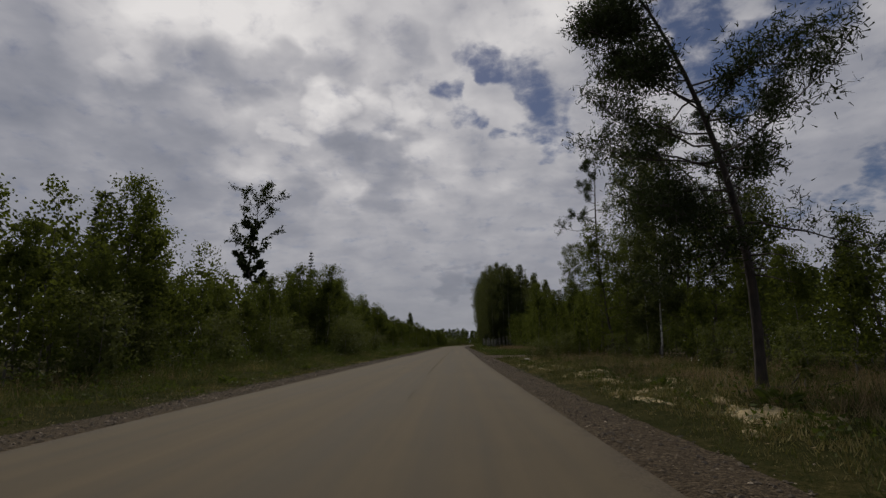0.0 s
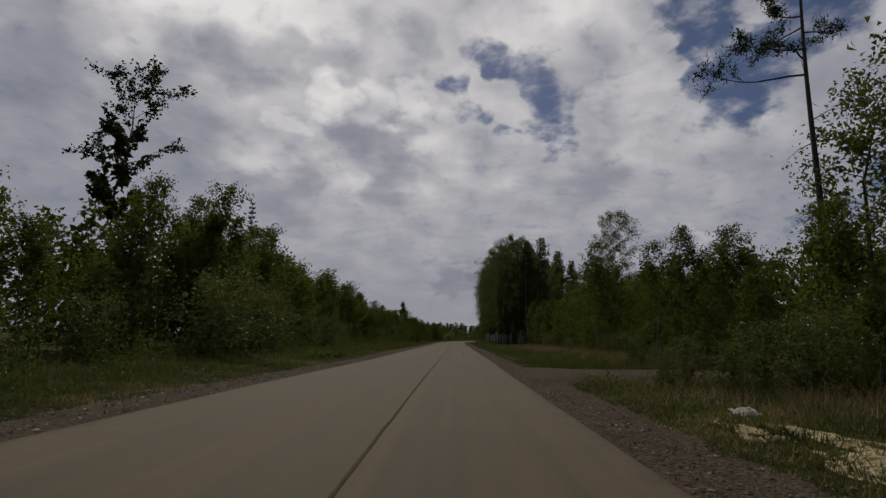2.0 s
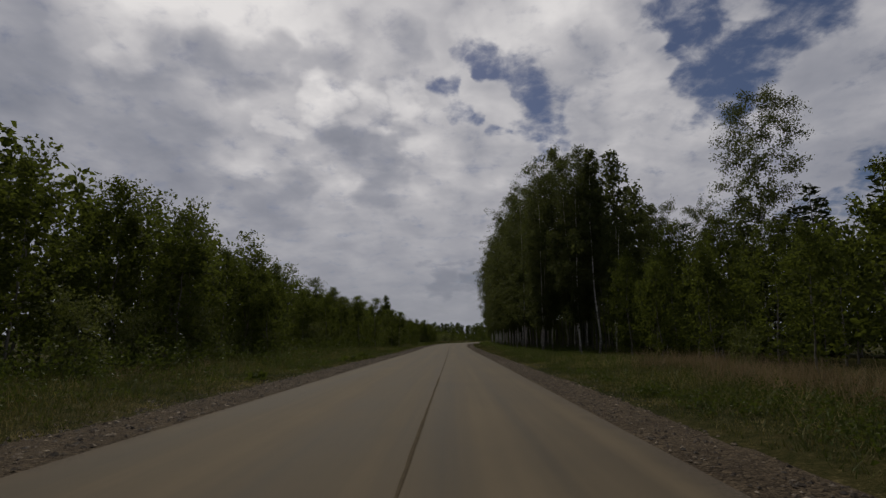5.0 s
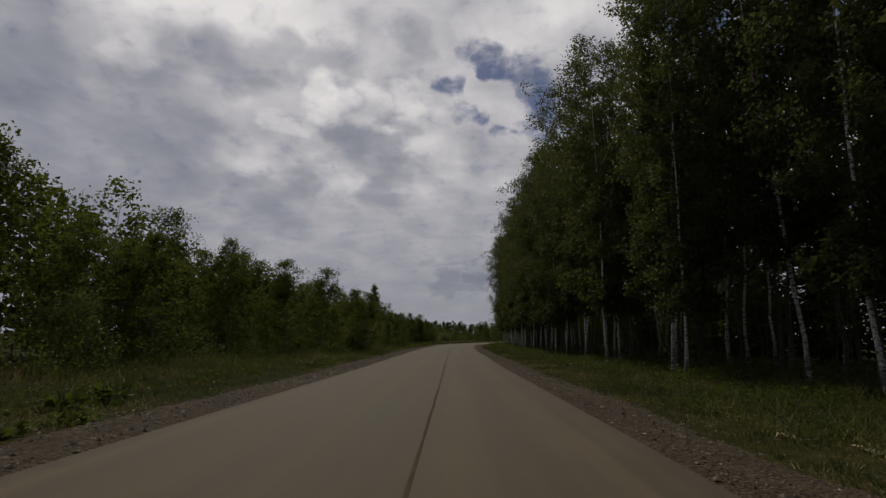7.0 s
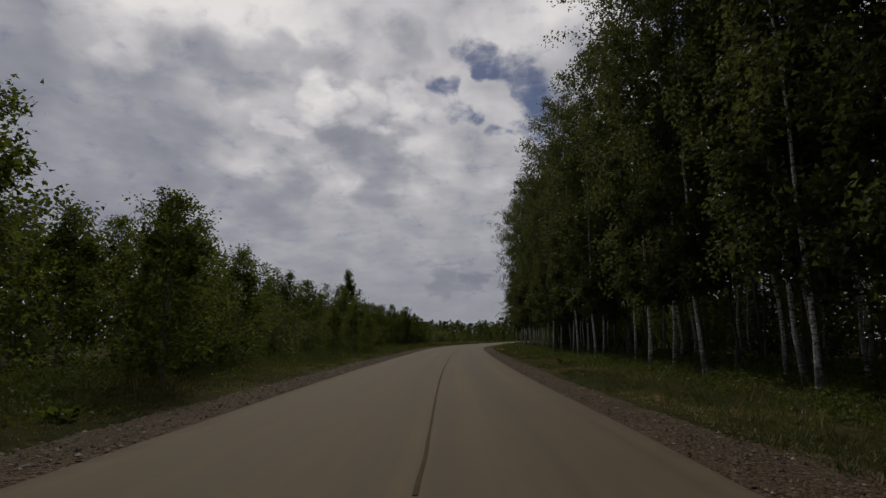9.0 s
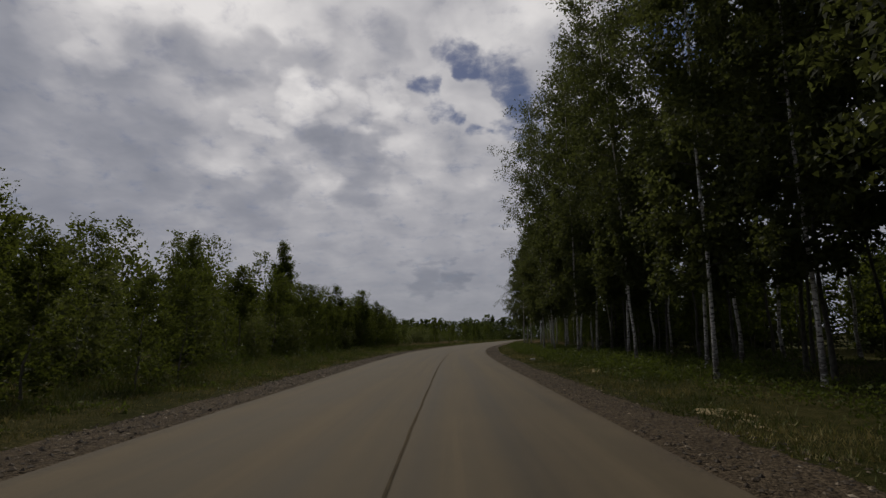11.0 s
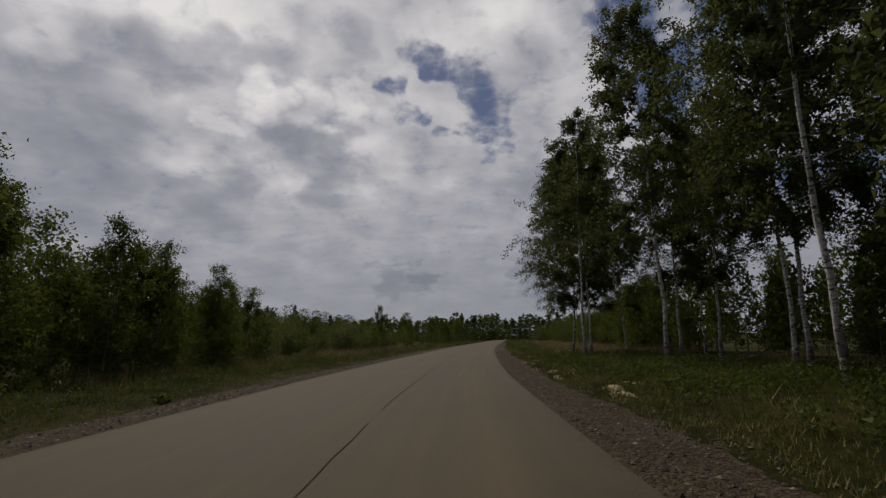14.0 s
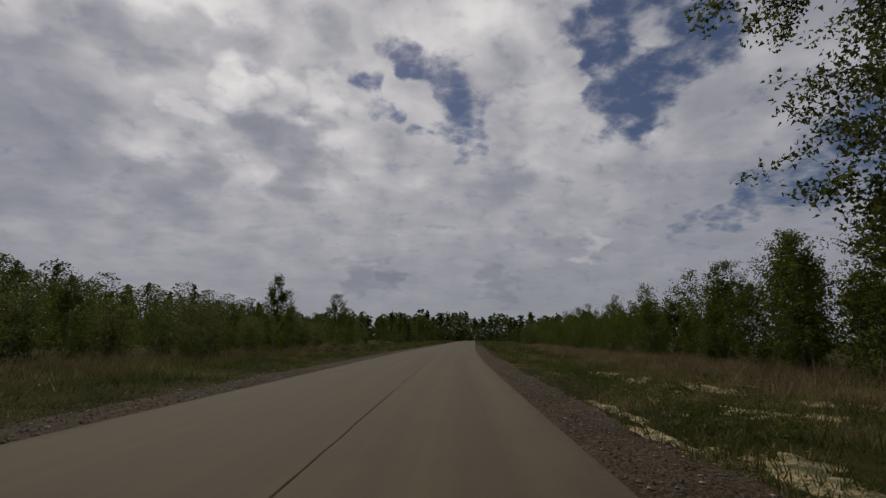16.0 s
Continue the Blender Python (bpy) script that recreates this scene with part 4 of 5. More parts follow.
# beyond the track: a hedge of young trees behind tall grass
for y, lat, size, up in ((54.5, 11.0, 0.80, 1.1), (56, 13.6, 1.0, 1.05), (54.8, 15.5, 0.95, 1.1), (57.5, 16.5, 1.0, 1), (59.5, 12.8, 0.7, 1), (65.6, 10.9, 1.02, 1.12), (67.5, 12.0, 0.95, 1.1), (63, 13.5, 0.7, 1), (61, 15, 0.8, 1),
                         (70, 13.8, 0.98, 1), (72.5, 12.8, 0.92, 1), (75, 13.6, 0.95, 1.05), (78, 12.6, 0.86, 1), (81, 12.9, 0.88, 1), (84, 12.0, 0.70, 1), (87, 12.6, 0.78, 1), (90, 11.8, 0.72, 1), (93, 12.5, 0.8, 1.05),
                         (95.5, 11.6, 0.75, 1), (98, 12.4, 0.85, 1.05), (100.5, 11.8, 0.8, 1.1), (103, 12.6, 0.9, 1.1), (105.5, 13.6, 0.95, 1.1), (101, 15.0, 1.1, 1.1), (97, 15.8, 1.05, 1.1)):
    saplings.plant(y, lat, size, rng=rnd, stretch=up)
for i in range(40):
    deep.append(stand(55 + i * 1.35, 16.5 + rnd.uniform(0, 5), rnd.uniform(0.8, 1.1), rng=rnd))
for i in range(16):
    deep.append(stand(54 + i * 3.2, 24 + rnd.uniform(0, 4), rnd.uniform(1.0, 1.3), rng=rnd))
back = random.Random(91)
for i in range(18):
    deep.append(stand(82 + i * 1.6, 27 + back.uniform(0, 6), back.uniform(1.0, 1.3), rng=back))
birches.plant(111, 0, 1.15, which=2, rng=rnd, xy=(16.3, 111.2))
birches.plant(104, 15.5, 0.58, rng=rnd)
birches.plant(106, 19.5, 0.62, rng=rnd)
for y, lat, size in ((58.5, 9.8, 0.5), (69, 11.0, 0.5), (76, 11.2, 0.45), (86, 10.8, 0.5), (53.5, 9.4, 0.55)):
    shrubs.plant(y, lat, size, rng=rnd)

# ---------------------------------------------------------------- right side: the birch stand
FRONT = [(105.6, 12.4), (108.2, 10.4), (114.3, 8.4), (116.6, 8.9), (119.6, 10.4), (122.8, 8.2), (126.0, 9.9), (129.2, 8.7), (132.4, 9.6), (135.4, 8.8), (138.5, 8.6), (141.4, 10.2), (143.0, 11.7), (144.7, 8.9), (147.6, 8.0), (150.8, 10.2),
         (154.6, 9.7), (157.8, 8.4), (161.0, 9.6), (164.0, 8.6), (167.2, 10.0), (170.3, 9.4), (173.4, 8.2), (176.6, 9.4), (181.2, 8.3), (185.4, 9.2), (191.6, 7.7), (193.4, 9.4), (198.4, 9.2), (202.0, 7.6), (207.4, 7.2), (213.8, 8.6),
         (223.0, 8.0)]
for i, (y, lat) in enumerate(FRONT):
    if y > 212:
        edge_birches.plant(y, lat, 1.12, rng=rnd)
    else:
        birches.plant(y, lat, rnd.uniform(0.92, 1.06) * (1.14 if y > 190 else 0.60 if y < 107 else 0.86 if y < 115 else 1.0), rng=rnd)
birches.plant(112.2, 11.3, 0.98, which=2, turn=180)
edge_birches.plant(232.8, 7.0, 0.94, which=1, turn=-60)
for y, lat, size in ((231.4, 13.0, 0.88), (226.0, 11.4, 0.85), (203, 11, 0.98), (218, 14.5, 0.9), (218.6, 10.8, 1.0)):
    edge_birches.plant(y, lat, size, rng=rnd)
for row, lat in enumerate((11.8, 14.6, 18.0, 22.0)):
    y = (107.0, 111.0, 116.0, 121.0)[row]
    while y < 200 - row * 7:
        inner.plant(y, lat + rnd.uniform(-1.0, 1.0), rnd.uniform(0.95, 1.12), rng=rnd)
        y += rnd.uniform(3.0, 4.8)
y = 104.0
while y < 196:
    spruces.plant(y, 26 + rnd.uniform(-2, 3), rnd.uniform(0.75, 1.05) * (0.72 if y > 160 else 1.0), rng=rnd)
    spruces.plant(y + 1.5, 31 + rnd.uniform(-2, 3), rnd.uniform(0.8, 1.1) * (0.72 if y > 160 else 1.0), rng=rnd)
    deep.append(stand(y + 0.5, 21 + rnd.uniform(-2, 2), rnd.uniform(0.55, 0.9), rng=rnd))
    deep.append(stand(y + 1.5, 28 + rnd.uniform(-2, 2), rnd.uniform(0.7, 1.0), rng=rnd))
    y += rnd.uniform(2.6, 3.6)
# dark undergrowth and small conifers behind the stand's end
for y, lat, size in ((208, 17, 0.5), (211, 18, 0.45), (213, 19, 0.55), (216, 17, 0.40), (218, 18, 0.48), (220, 19, 0.4), (222, 20, 0.58), (225, 17.5, 0.42), (227, 18.5, 0.48), (229, 20, 0.5), (231, 21, 0.56), (234, 18, 0.42), (236, 19, 0.48), (238, 21, 0.5), (240, 22, 0.5), (204, 21, 0.6), (245, 23, 0.4), (216, 24, 0.55), (226, 25, 0.5)):
    spruces.plant(y, lat, size * (0.62 if y > 212 else 1.0), rng=rnd)
for y, lat, size in ((199, 16, 0.6), (206, 14.5, 0.7), (211, 15.5, 0.65), (215, 17.0, 0.7), (220, 16, 0.7), (224, 17.5, 0.7), (228, 15.5, 0.65), (235, 13.2, 0.4), (239, 14.5, 0.5), (243, 12.4, 0.42)):
    saplings.plant(y, lat, size, rng=rnd)

for i in range(15):
    deep.append(stand(199 + i * 2.6, 20 + rnd.uniform(-1.5, 4), rnd.uniform(0.7, 0.95), rng=rnd))

for y, lat, size in ((259.0, -14.6, 0.95), (260.6, -15.8, 1.0), (258.2, -16.2, 0.8), (281, -17.6, 1.1), (283, -16.4, 0.9), (264, -17.5, 0.8)):
    shrubs.plant(y, lat, size, rng=rnd)

# the last birch, close to the road
last_birch = leafy_tree("birch_tree", "fine-leaved white birch, last of the stand", "roadside birches", 47, 13.6, 0.21, 3.25, 100, 88000, 0.090, BIRCH_MATS,
                        bow=0.8, rise=0.5, droop=0.6, trunk_r=0.085, spread=0.17, tilt=0.7, twigs=7, hang=0.5, fine=True, heart=1.6)
x, y, _ = at(235.6, 6.35)
last_birch.matrix_basis = pose(x, y, lift(x, y, 5.6), 0, 0, 110)

for y, lat, size in ((240.0, 11.6, 0.72), (242.2, 13.4, 0.86), (245.0, 12.8, 0.80), (247.6, 14.6, 0.92), (250.6, 13.2, 0.78), (253.4, 15.0, 0.90), (257.0, 13.6, 0.76), (237.6, 12.8, 0.80), (239.0, 15.4, 0.95)):
    saplings.plant(y, lat, size, rng=rnd, which=rnd.choice((0, 2, 4)), stretch=0.9)

# hedge of young trees along the open stretch after the stand
for i in range(62):
    y = 244 + i * 1.6
    young_wood.append(stand(y, 14.6 + rnd.uniform(-0.8, 2.2), rnd.uniform(0.52, 0.78), rng=rnd))
    deep.append(stand(y, 17.5 + rnd.uniform(0, 3), rnd.uniform(0.5, 0.72), rng=rnd))
for i in range(30):
    (saplings.plant if i < 12 else lambda *a, rng, stretch: young_wood.append(stand(*a, stretch, rng)))(243 + i * 2.4, 13.0 + rnd.uniform(-0.4, 1.4), rnd.uniform(0.38, 0.60), rng=rnd, stretch=rnd.uniform(0.8, 1.05))
for y, lat, size in ((251, 13.5, 0.7), (257, 13.0, 0.6), (246, 14, 0.8), (318, 10.6, 1.1), (321, 11.4, 1.1), (266, 13, 0.6), (276, 13.4, 0.6), (289, 12.8, 0.7)):
    shrubs.plant(y, lat, size, rng=rnd)
for i in range(30):
    far_wood.append(stand(342 + i * 4.5, 13 + rnd.uniform(0, 9), rnd.uniform(0.38, 0.6), rng=rnd))
    far_wood.append(stand(342 + i * 5.5, -13 - rnd.uniform(0, 9), rnd.uniform(0.45, 0.8), rng=rnd))
far_round.plant(479, 3.5, 0.95, rng=rnd)
# the wood that closes the view
for i in range(75):
    lat = -150 + i * 4.0
    far_wood.append(stand(520 + rnd.uniform(-10, 30), lat, rnd.uniform(1.7, 2.5), rnd.uniform(0.55, 0.8), rng=rnd))
    far_wood.append(stand(545 + rnd.uniform(-10, 30), lat + 2.0, rnd.uniform(1.8, 2.4), rnd.uniform(0.65, 0.85), rng=rnd))
for i in range(26):
    far_wood.append(stand(488 + rnd.uniform(-6, 6), -60 + i * 2.3, rnd.uniform(1.1, 1.5), 0.42, rng=rnd))
    far_wood.append(stand(492 + rnd.uniform(-6, 6), 10 + i * 3.0, rnd.uniform(1.1, 1.5), 0.42, rng=rnd))
for i in range(26):
    far_wood.append(stand(400 + i * 5, -16 - rnd.uniform(0, 14) - i * 0.5, rnd.uniform(1.1, 1.5), 0.75, rng=rnd))

# a belt of older trees far behind the thickets on both sides
for i in range(75):
    far_wood.append(stand(-12 + i * 2.9, -35 - rnd.uniform(0, 10), rnd.uniform(0.75, 1.05), rng=rnd))
    if i < 42:
        far_wood.append(stand(-12 + i * 2.9, 35 + rnd.uniform(0, 10), rnd.uniform(0.8, 1.1), rng=rnd))
# more of the stand's closed end, and its dark back
for i in range(44):
    deep.append(stand(206 + i * 1.0, 21 + rnd.uniform(0, 7), rnd.uniform(0.42, 0.6), rng=rnd))
for i in range(34):
    deep.append(stand(197 + rnd.uniform(-4, 8), 12 + i * 0.6, rnd.uniform(0.55, 0.95), rng=rnd))
for y, lat, size in ((203.8, 8.8, 0.92), (217.0, 9.4, 0.84), (226.4, 9.8, 0.84), (229.2, 6.0, 0.90), (234.6, 9.6, 0.66)):
    edge_birches.plant(y, lat, size * 1.1, rng=rnd)

for i in range(26):
    deep.append(stand(rnd.uniform(186, 207), 16 + i * 0.75, rnd.uniform(0.7, 1.1), rng=rnd))
for i in range(30):
    deep.append(stand(210 + i * 1.15, 13.2 + rnd.uniform(0, 3.5), rnd.uniform(0.50, 0.72), rng=rnd))
for y, lat, size in ((205.5, 13.6, 0.72), (208.0, 15.2, 0.78), (209.6, 17.4, 0.7), (211.4, 15.8, 0.74), (212.6, 18.6, 0.72), (213.6, 21.0, 0.66), (210.6, 20.4, 0.7), (207.0, 17.6, 0.8), (213.0, 16.6, 0.6), (214.4, 23.5, 0.62)):
    spruces.plant(y, lat, size, rng=rnd)
for i in range(16):
    spruces.plant(rnd.uniform(196, 211), 15 + i * 1.1, rnd.uniform(0.55, 0.75), rng=rnd)
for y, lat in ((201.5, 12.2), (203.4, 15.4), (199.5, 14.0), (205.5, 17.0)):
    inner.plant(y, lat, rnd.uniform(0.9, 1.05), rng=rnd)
for i in range(20):
    deep.append(stand(100 + i * 5.2, 35 + rnd.uniform(0, 3), rnd.uniform(0.9, 1.2), rng=rnd))

for i in range(16):
    deep.append(stand(233 + i * 0.95, 11.8 + rnd.uniform(0, 4.0), rnd.uniform(0.34, 0.52), rng=rnd))
for i in range(8):
    young_wood.append(stand(57.5 + i * 1.6, 13.6 + rnd.uniform(0, 2.4), rnd.uniform(0.6, 0.85), rng=rnd))

for i in range(44):
    deep.append(stand(246 + i * 1.8, 13.6 + rnd.uniform(0, 1.6), rnd.uniform(0.26, 0.42), rng=rnd))

gathered("thicket", "dense young broadleaf trees deep in the thicket", "thicket",
         [lambda i=i: leafy_tree("young_tree", "young tree", "", 120 + i, 7.0, 0.08, 2.3, 20, 380, 0.34, YOUNG_MATS, bow=1.2, rise=1.1, droop=0.1, trunk_r=0.055, spread=0.38, tilt=0.9, twigs=1, shape="egg", bare=8, folded=True, sides=5, heart=1.5) for i in range(3)], deep)
gathered("young_wood", "young broadleaf trees standing close behind the front row", "wood",
         [lambda i=i: leafy_tree("young_tree", "young tree", "", 110 + i, 7.0, 0.03, 2.7, 34, 1050, 0.18, YOUNG_MATS, bow=1.2, rise=0.9, droop=0.1, trunk_r=0.055, spread=0.24, tilt=0.85, twigs=3, shape="egg", bare=5, folded=True, sides=5, heart=1.6) for i in range(3)], young_wood)
gathered("field_wood", "young mixed wood beyond the bushy field", "wood",
         [lambda i=i: far_tree("tree", "tree", "", 230 + i, 9.5, (3.8, 3.0, 4.2)[i], 760, 0.25, i == 1, (M_TWIG, M_FARLEAF)) for i in range(3)], mid_wood)
gathered("distant_wood", "distant mixed wood of rounded trees and conifers", "wood",
         [lambda i=i: far_tree("tree", "distant tree", "", 220 + i, 9.5, (3.8, 2.8, 4.2, 2.6, 3.6)[i], 190, 0.9, i in (1, 3), (M_TWIG, M_FARLEAF)) for i in range(5)], far_wood)


# ---------------------------------------------------------------- what grows and lies on the verges
# bare sand: y, lat, half length, half width
SAND_BEFORE = ((15.7, 6.5, 1.1, 0.7), (8.6, 5.1, 1.2, 0.9), (21.7, 6.1, 1.6, 0.5), (11.1, 3.9, 1.8, 0.35), (20.8, 5.3, 1.5, 0.4), (18.6, 4.1, 1.0, 0.35),
         (19.6, 4.8, 1.0, 0.45), (16.8, 4.9, 2.0, 0.5), (12.5, 4.2, 1.6, 0.6), (16.6, 6.9, 1.0, 0.8), (35.0, 5.4, 1.5, 0.55), (32.9, 4.9, 1.3, 0.5),
         (29.6, 3.9, 1.6, 0.35), (28.3, 5.0, 1.3, 0.7), (26.9, 4.1, 1.5, 0.4), (31.5, 4.6, 1.4, 0.3), (23.4, 4.2, 1.3, 0.3), (25.0, 5.2, 1.0, 0.4),
         (13.6, 5.2, 1.0, 0.5), (60.7, 5.4, 0.6, 0.4))
SAND_AFTER = ((239.8, 5.4, 0.8, 1.0), (249.0, 5.3, 2.0, 0.4), (246.1, 5.4, 1.4, 0.4), (236.0, 3.5, 1.1, 0.45), (233.4, 3.0, 1.4, 0.25), (228.6, 3.0, 1.2, 0.22), (218.2, 2.9, 1.3, 0.22),
         (240.8, 3.0, 1.8, 0.22), (237.9, 2.85, 1.4, 0.25), (241.0, 8.1, 0.5, 0.5), (241.2, 7.3, 0.45, 0.4), (244.4, 6.6, 1.4, 0.5), (248.3, 5.9, 2.6, 0.5), (239.8, 5.8, 1.0, 0.9), (261.0, 5.6, 2.2, 0.4), (222.2, 4.0, 1.0, 0.3), (230.3, 5.2, 1.2, 0.4),
         (221.6, 5.9, 0.8, 0.5), (214.2, 3.5, 1.1, 0.3), (120.6, 6.7, 0.9, 0.5), (124.0, 7.1, 0.8, 0.3))
strew = np.random.default_rng(33)
SAND_STREWN = tuple((y, lat, strew.uniform(0.25, 0.8), strew.uniform(0.12, 0.4)) for y, lat in
                    [(strew.uniform(4, 38), strew.uniform(3.6, 7.5)) for _ in range(34)] + [(strew.uniform(213, 268), strew.uniform(2.9, 7.0)) for _ in range(60)]
                    + [(strew.uniform(100, 190), strew.uniform(4.2, 5.6)) for _ in range(16)])
SANDY = SAND_BEFORE + SAND_AFTER + SAND_STREWN


def on_sand(ys, out, side):
    lat = np.interp(ys, EDGE_Y, EDGE_L if side < 0 else EDGE_R) + side * out
    hit = np.zeros(len(ys), bool)
    for y, la, a, c in SANDY:
        hit |= ((ys - y) / a) ** 2 + ((lat - la) / c) ** 2 < 0.85
    return hit


def spots_on_verge(n, side, rng, y0, y1, o0, o1, skew=1.0):
    """n random places on a verge, out metres from the asphalt: arrays of x, y, z."""
    ys = rng.uniform(y0, y1, n)
    out = o0 + (o1 - o0) * rng.uniform(0, 1, n) ** skew
    edge = np.interp(ys, EDGE_Y, EDGE_L if side < 0 else EDGE_R)
    x, y, _ = at(ys, edge + side * out)
    z = np.array([lift(a, b, o) for a, b, o in zip(x, y, out)])
    return np.stack([x, y, z], -1), out, ys


def on_track(ys, out, side):
    flare = np.maximum(0, 1 - out / 4.4) ** 2 * 3.4
    mid = 46.4 + 0.3 * out
    return (side > 0) & (np.abs(ys - mid) < 2.3 + flare)


def blades(points, rng, low, high, wide, per, lean=0.45):
    n = len(points)
    c = np.repeat(points, per, 0) + rng.normal(size=(n * per, 3)) * [0.05, 0.05, 0]
    a = rng.uniform(0, 2 * np.pi, n * per)
    h = np.repeat(rng.uniform(low, high, n), per) * rng.uniform(0.6, 1.1, n * per)
    d = np.stack([np.cos(a), np.sin(a), np.zeros_like(a)], -1) * (wide * rng.uniform(0.6, 1.3, n * per))[:, None]
    off = rng.normal(size=(n * per, 3)) * (lean * h)[:, None]
    off[:, 2] = h
    c[:, 2] -= 0.03
    v = np.stack([c - d * 0.5, c + d * 0.5, c + off], 1).reshape(-1, 3)
    return v, np.arange(3 * n * per).reshape(-1, 3)


def grass(name, label, side, seed, n, y0, y1, o0, o1, skew, low, high, wide, per, mat, patchy=0.0, size=0.5):
    rng = np.random.default_rng(seed)
    p, out, ys = spots_on_verge(n, side, rng, y0, y1, o0, o1, skew)
    keep = ~on_track(ys, out, side) & ~on_sand(ys, out, side)
    if patchy:
        keep &= np.array([noise.noise(Vector((a * size, b * size, seed))) for a, b, _ in p]) > patchy - 0.5
    v, f = blades(p[keep], rng, low, high, wide, per)
    return tagged(mesh_object(name, v, f, mat), label, "grass", kind="stuff")


for side, seed in ((-1, 11), (1, 12)):
    grass("verge_grass", "short green and yellowing verge grass", side, seed, 20000, 1, 275, 1.75 if side < 0 else 1.3, 6.0, 1.2, 0.06, 0.21, 0.019, 5, M_GRASS, 0.05)
    grass("meadow_grass", "rank knee-high grass and herbs on the verge", side, seed + 10, 19000, 1, 290, 2.4, 11.5, 0.9, 0.14, 0.42, 0.025, 4, M_GRASS, 0.38, 0.25)
    for y0, y1, n in (((3, 200, 1300), (215, 300, 4200)) if side < 0 else ((3, 98, 2600), (216, 300, 2400))):
        grass("dry_grass", "dry reddish-brown seeding grass", side, seed + 20, n, y0, y1, 4.5, 12.5, 0.8, 0.35, 0.85, 0.015, 5, M_DRY, 0.55, 0.12)
    grass("far_grass", "distant pale roadside grass", side, seed + 30, 5000, 275, 420, 1.5, 9, 1.0, 0.25, 0.6, 0.09, 4, M_GRASS, 0.3, 0.2)
M_STRAW = blade_material("straw", ((0.1, (0.085, 0.076, 0.024)), (0.5, (0.17, 0.145, 0.053)), (0.9, (0.30, 0.25, 0.11))))
grass("straw_grass", "straw-yellow grass edging the gravel", 1, 55, 9000, 1, 270, 1.35, 2.5, 1.0, 0.04, 0.14, 0.026, 5, M_STRAW, 0.40, 0.35)
M_PALE_STRAW = blade_material("pale_straw", ((0.1, (0.13, 0.11, 0.04)), (0.5, (0.25, 0.21, 0.09)), (0.9, (0.40, 0.34, 0.17))))
grass("dead_grass", "pale dead grass lying along the gravel", 1, 59, 7000, 1, 262, 1.2, 1.9, 1.0, 0.03, 0.11, 0.032, 5, M_PALE_STRAW, 0.46, 0.7)
grass("dead_grass", "pale dead grass lying along the gravel", -1, 60, 7000, 1, 262, 1.5, 2.2, 1.0, 0.03, 0.11, 0.032, 5, M_PALE_STRAW, 0.46, 0.7)
grass("edge_grass", "short matted grass beside the gravel", 1, 57, 14000, 1, 240, 1.25, 3.0, 1.0, 0.05, 0.17, 0.027, 5, M_GRASS, 0.10, 0.6)
grass("edge_grass", "short matted grass beside the gravel", -1, 58, 12000, 1, 240, 1.55, 3.2, 1.0, 0.05, 0.17, 0.027, 5, M_GRASS, 0.10, 0.6)
grass("straw_grass", "straw-yellow grass edging the gravel", -1, 56, 8000, 1, 270, 1.6, 2.8, 1.0, 0.04, 0.15, 0.026, 5, M_STRAW, 0.44, 0.35)
for y0, y1 in ((3, 43), (212, 278), (234, 268)):
    grass("straw_grass", "yellowing grass among the bare sand", 1, 63, 5200, y0, y1, 1.5, 8.0, 0.9, 0.06, 0.26, 0.024, 5, M_STRAW, 0.42, 0.4)
grass("heath_grass", "brown dry grass between sand and trees", 1, 53, 5600, 3, 43, 3.6, 11.5, 0.8, 0.15, 0.5, 0.022, 5, M_DRY, 0.25, 0.3)
grass("heath_grass", "brown dry grass before the thicket", -1, 54, 2600, 3, 130, 4.0, 9.0, 0.7, 0.25, 0.7, 0.016, 5, M_DRY, 0.42, 0.25)
for y0, y1, o0, o1, n in ((50.5, 104, 2.6, 9.5, 7000), (2, 43, 3.5, 10.5, 2500), (214, 237, 3.0, 8.0, 1500)):
    grass("tall_grass", "tall dark green grass on the verge", 1, 61, n, y0, y1, o0, o1, 0.9, 0.22, 0.62, 0.020, 5, M_GRASS, 0.34, 0.3)
grass("tall_grass", "tall dark green grass before the thicket", -1, 62, 15000, 1, 262, 3.0, 9.0, 0.8, 0.22, 0.60, 0.021, 5, M_GRASS, 0.30, 0.25)
grass("tall_dry_grass", "tall reddish seeding grass beside the hedge", 1, 51, 5200, 51.5, 90, 4.5, 9.5, 0.7, 0.5, 1.0, 0.015, 5, M_DRY, 0.45, 0.3)
grass("dry_meadow", "straw-coloured dry meadow grass", 1, 52, 9000, 236, 330, 5.6, 13.5, 1.0, 0.3, 0.75, 0.016, 5, M_DRY, 0.35, 0.2)


def herbs(name, label, side, seed, n, y0, y1, o0, o1, high, leaf, per, mat, patchy, size):
    """Low broad-leaved plants, too many to count."""
    rng = np.random.default_rng(seed)
    p, out, ys = spots_on_verge(n, side, rng, y0, y1, o0, o1, 1.0)
    keep = ~on_track(ys, out, side) & ~on_sand(ys, out, side)
    keep &= np.array([noise.noise(Vector((a * size, b * size, seed))) for a, b, _ in p]) > patchy - 0.5
    p = p[keep]
    m = len(p)
    h = np.repeat(rng.uniform(0.35, 1.0, m) * high, per)
    q = np.repeat(p, per, 0) + rng.normal(size=(m * per, 3)) * [0.14, 0.14, 0]
    q[:, 2] += h * rng.uniform(0.05, 1.0, m * per)
    v, f = shards(q, leaf, leaf * 0.75, rng, 0.1)
    return tagged(mesh_object(name, v, f, mat), label, "undergrowth", kind="stuff")


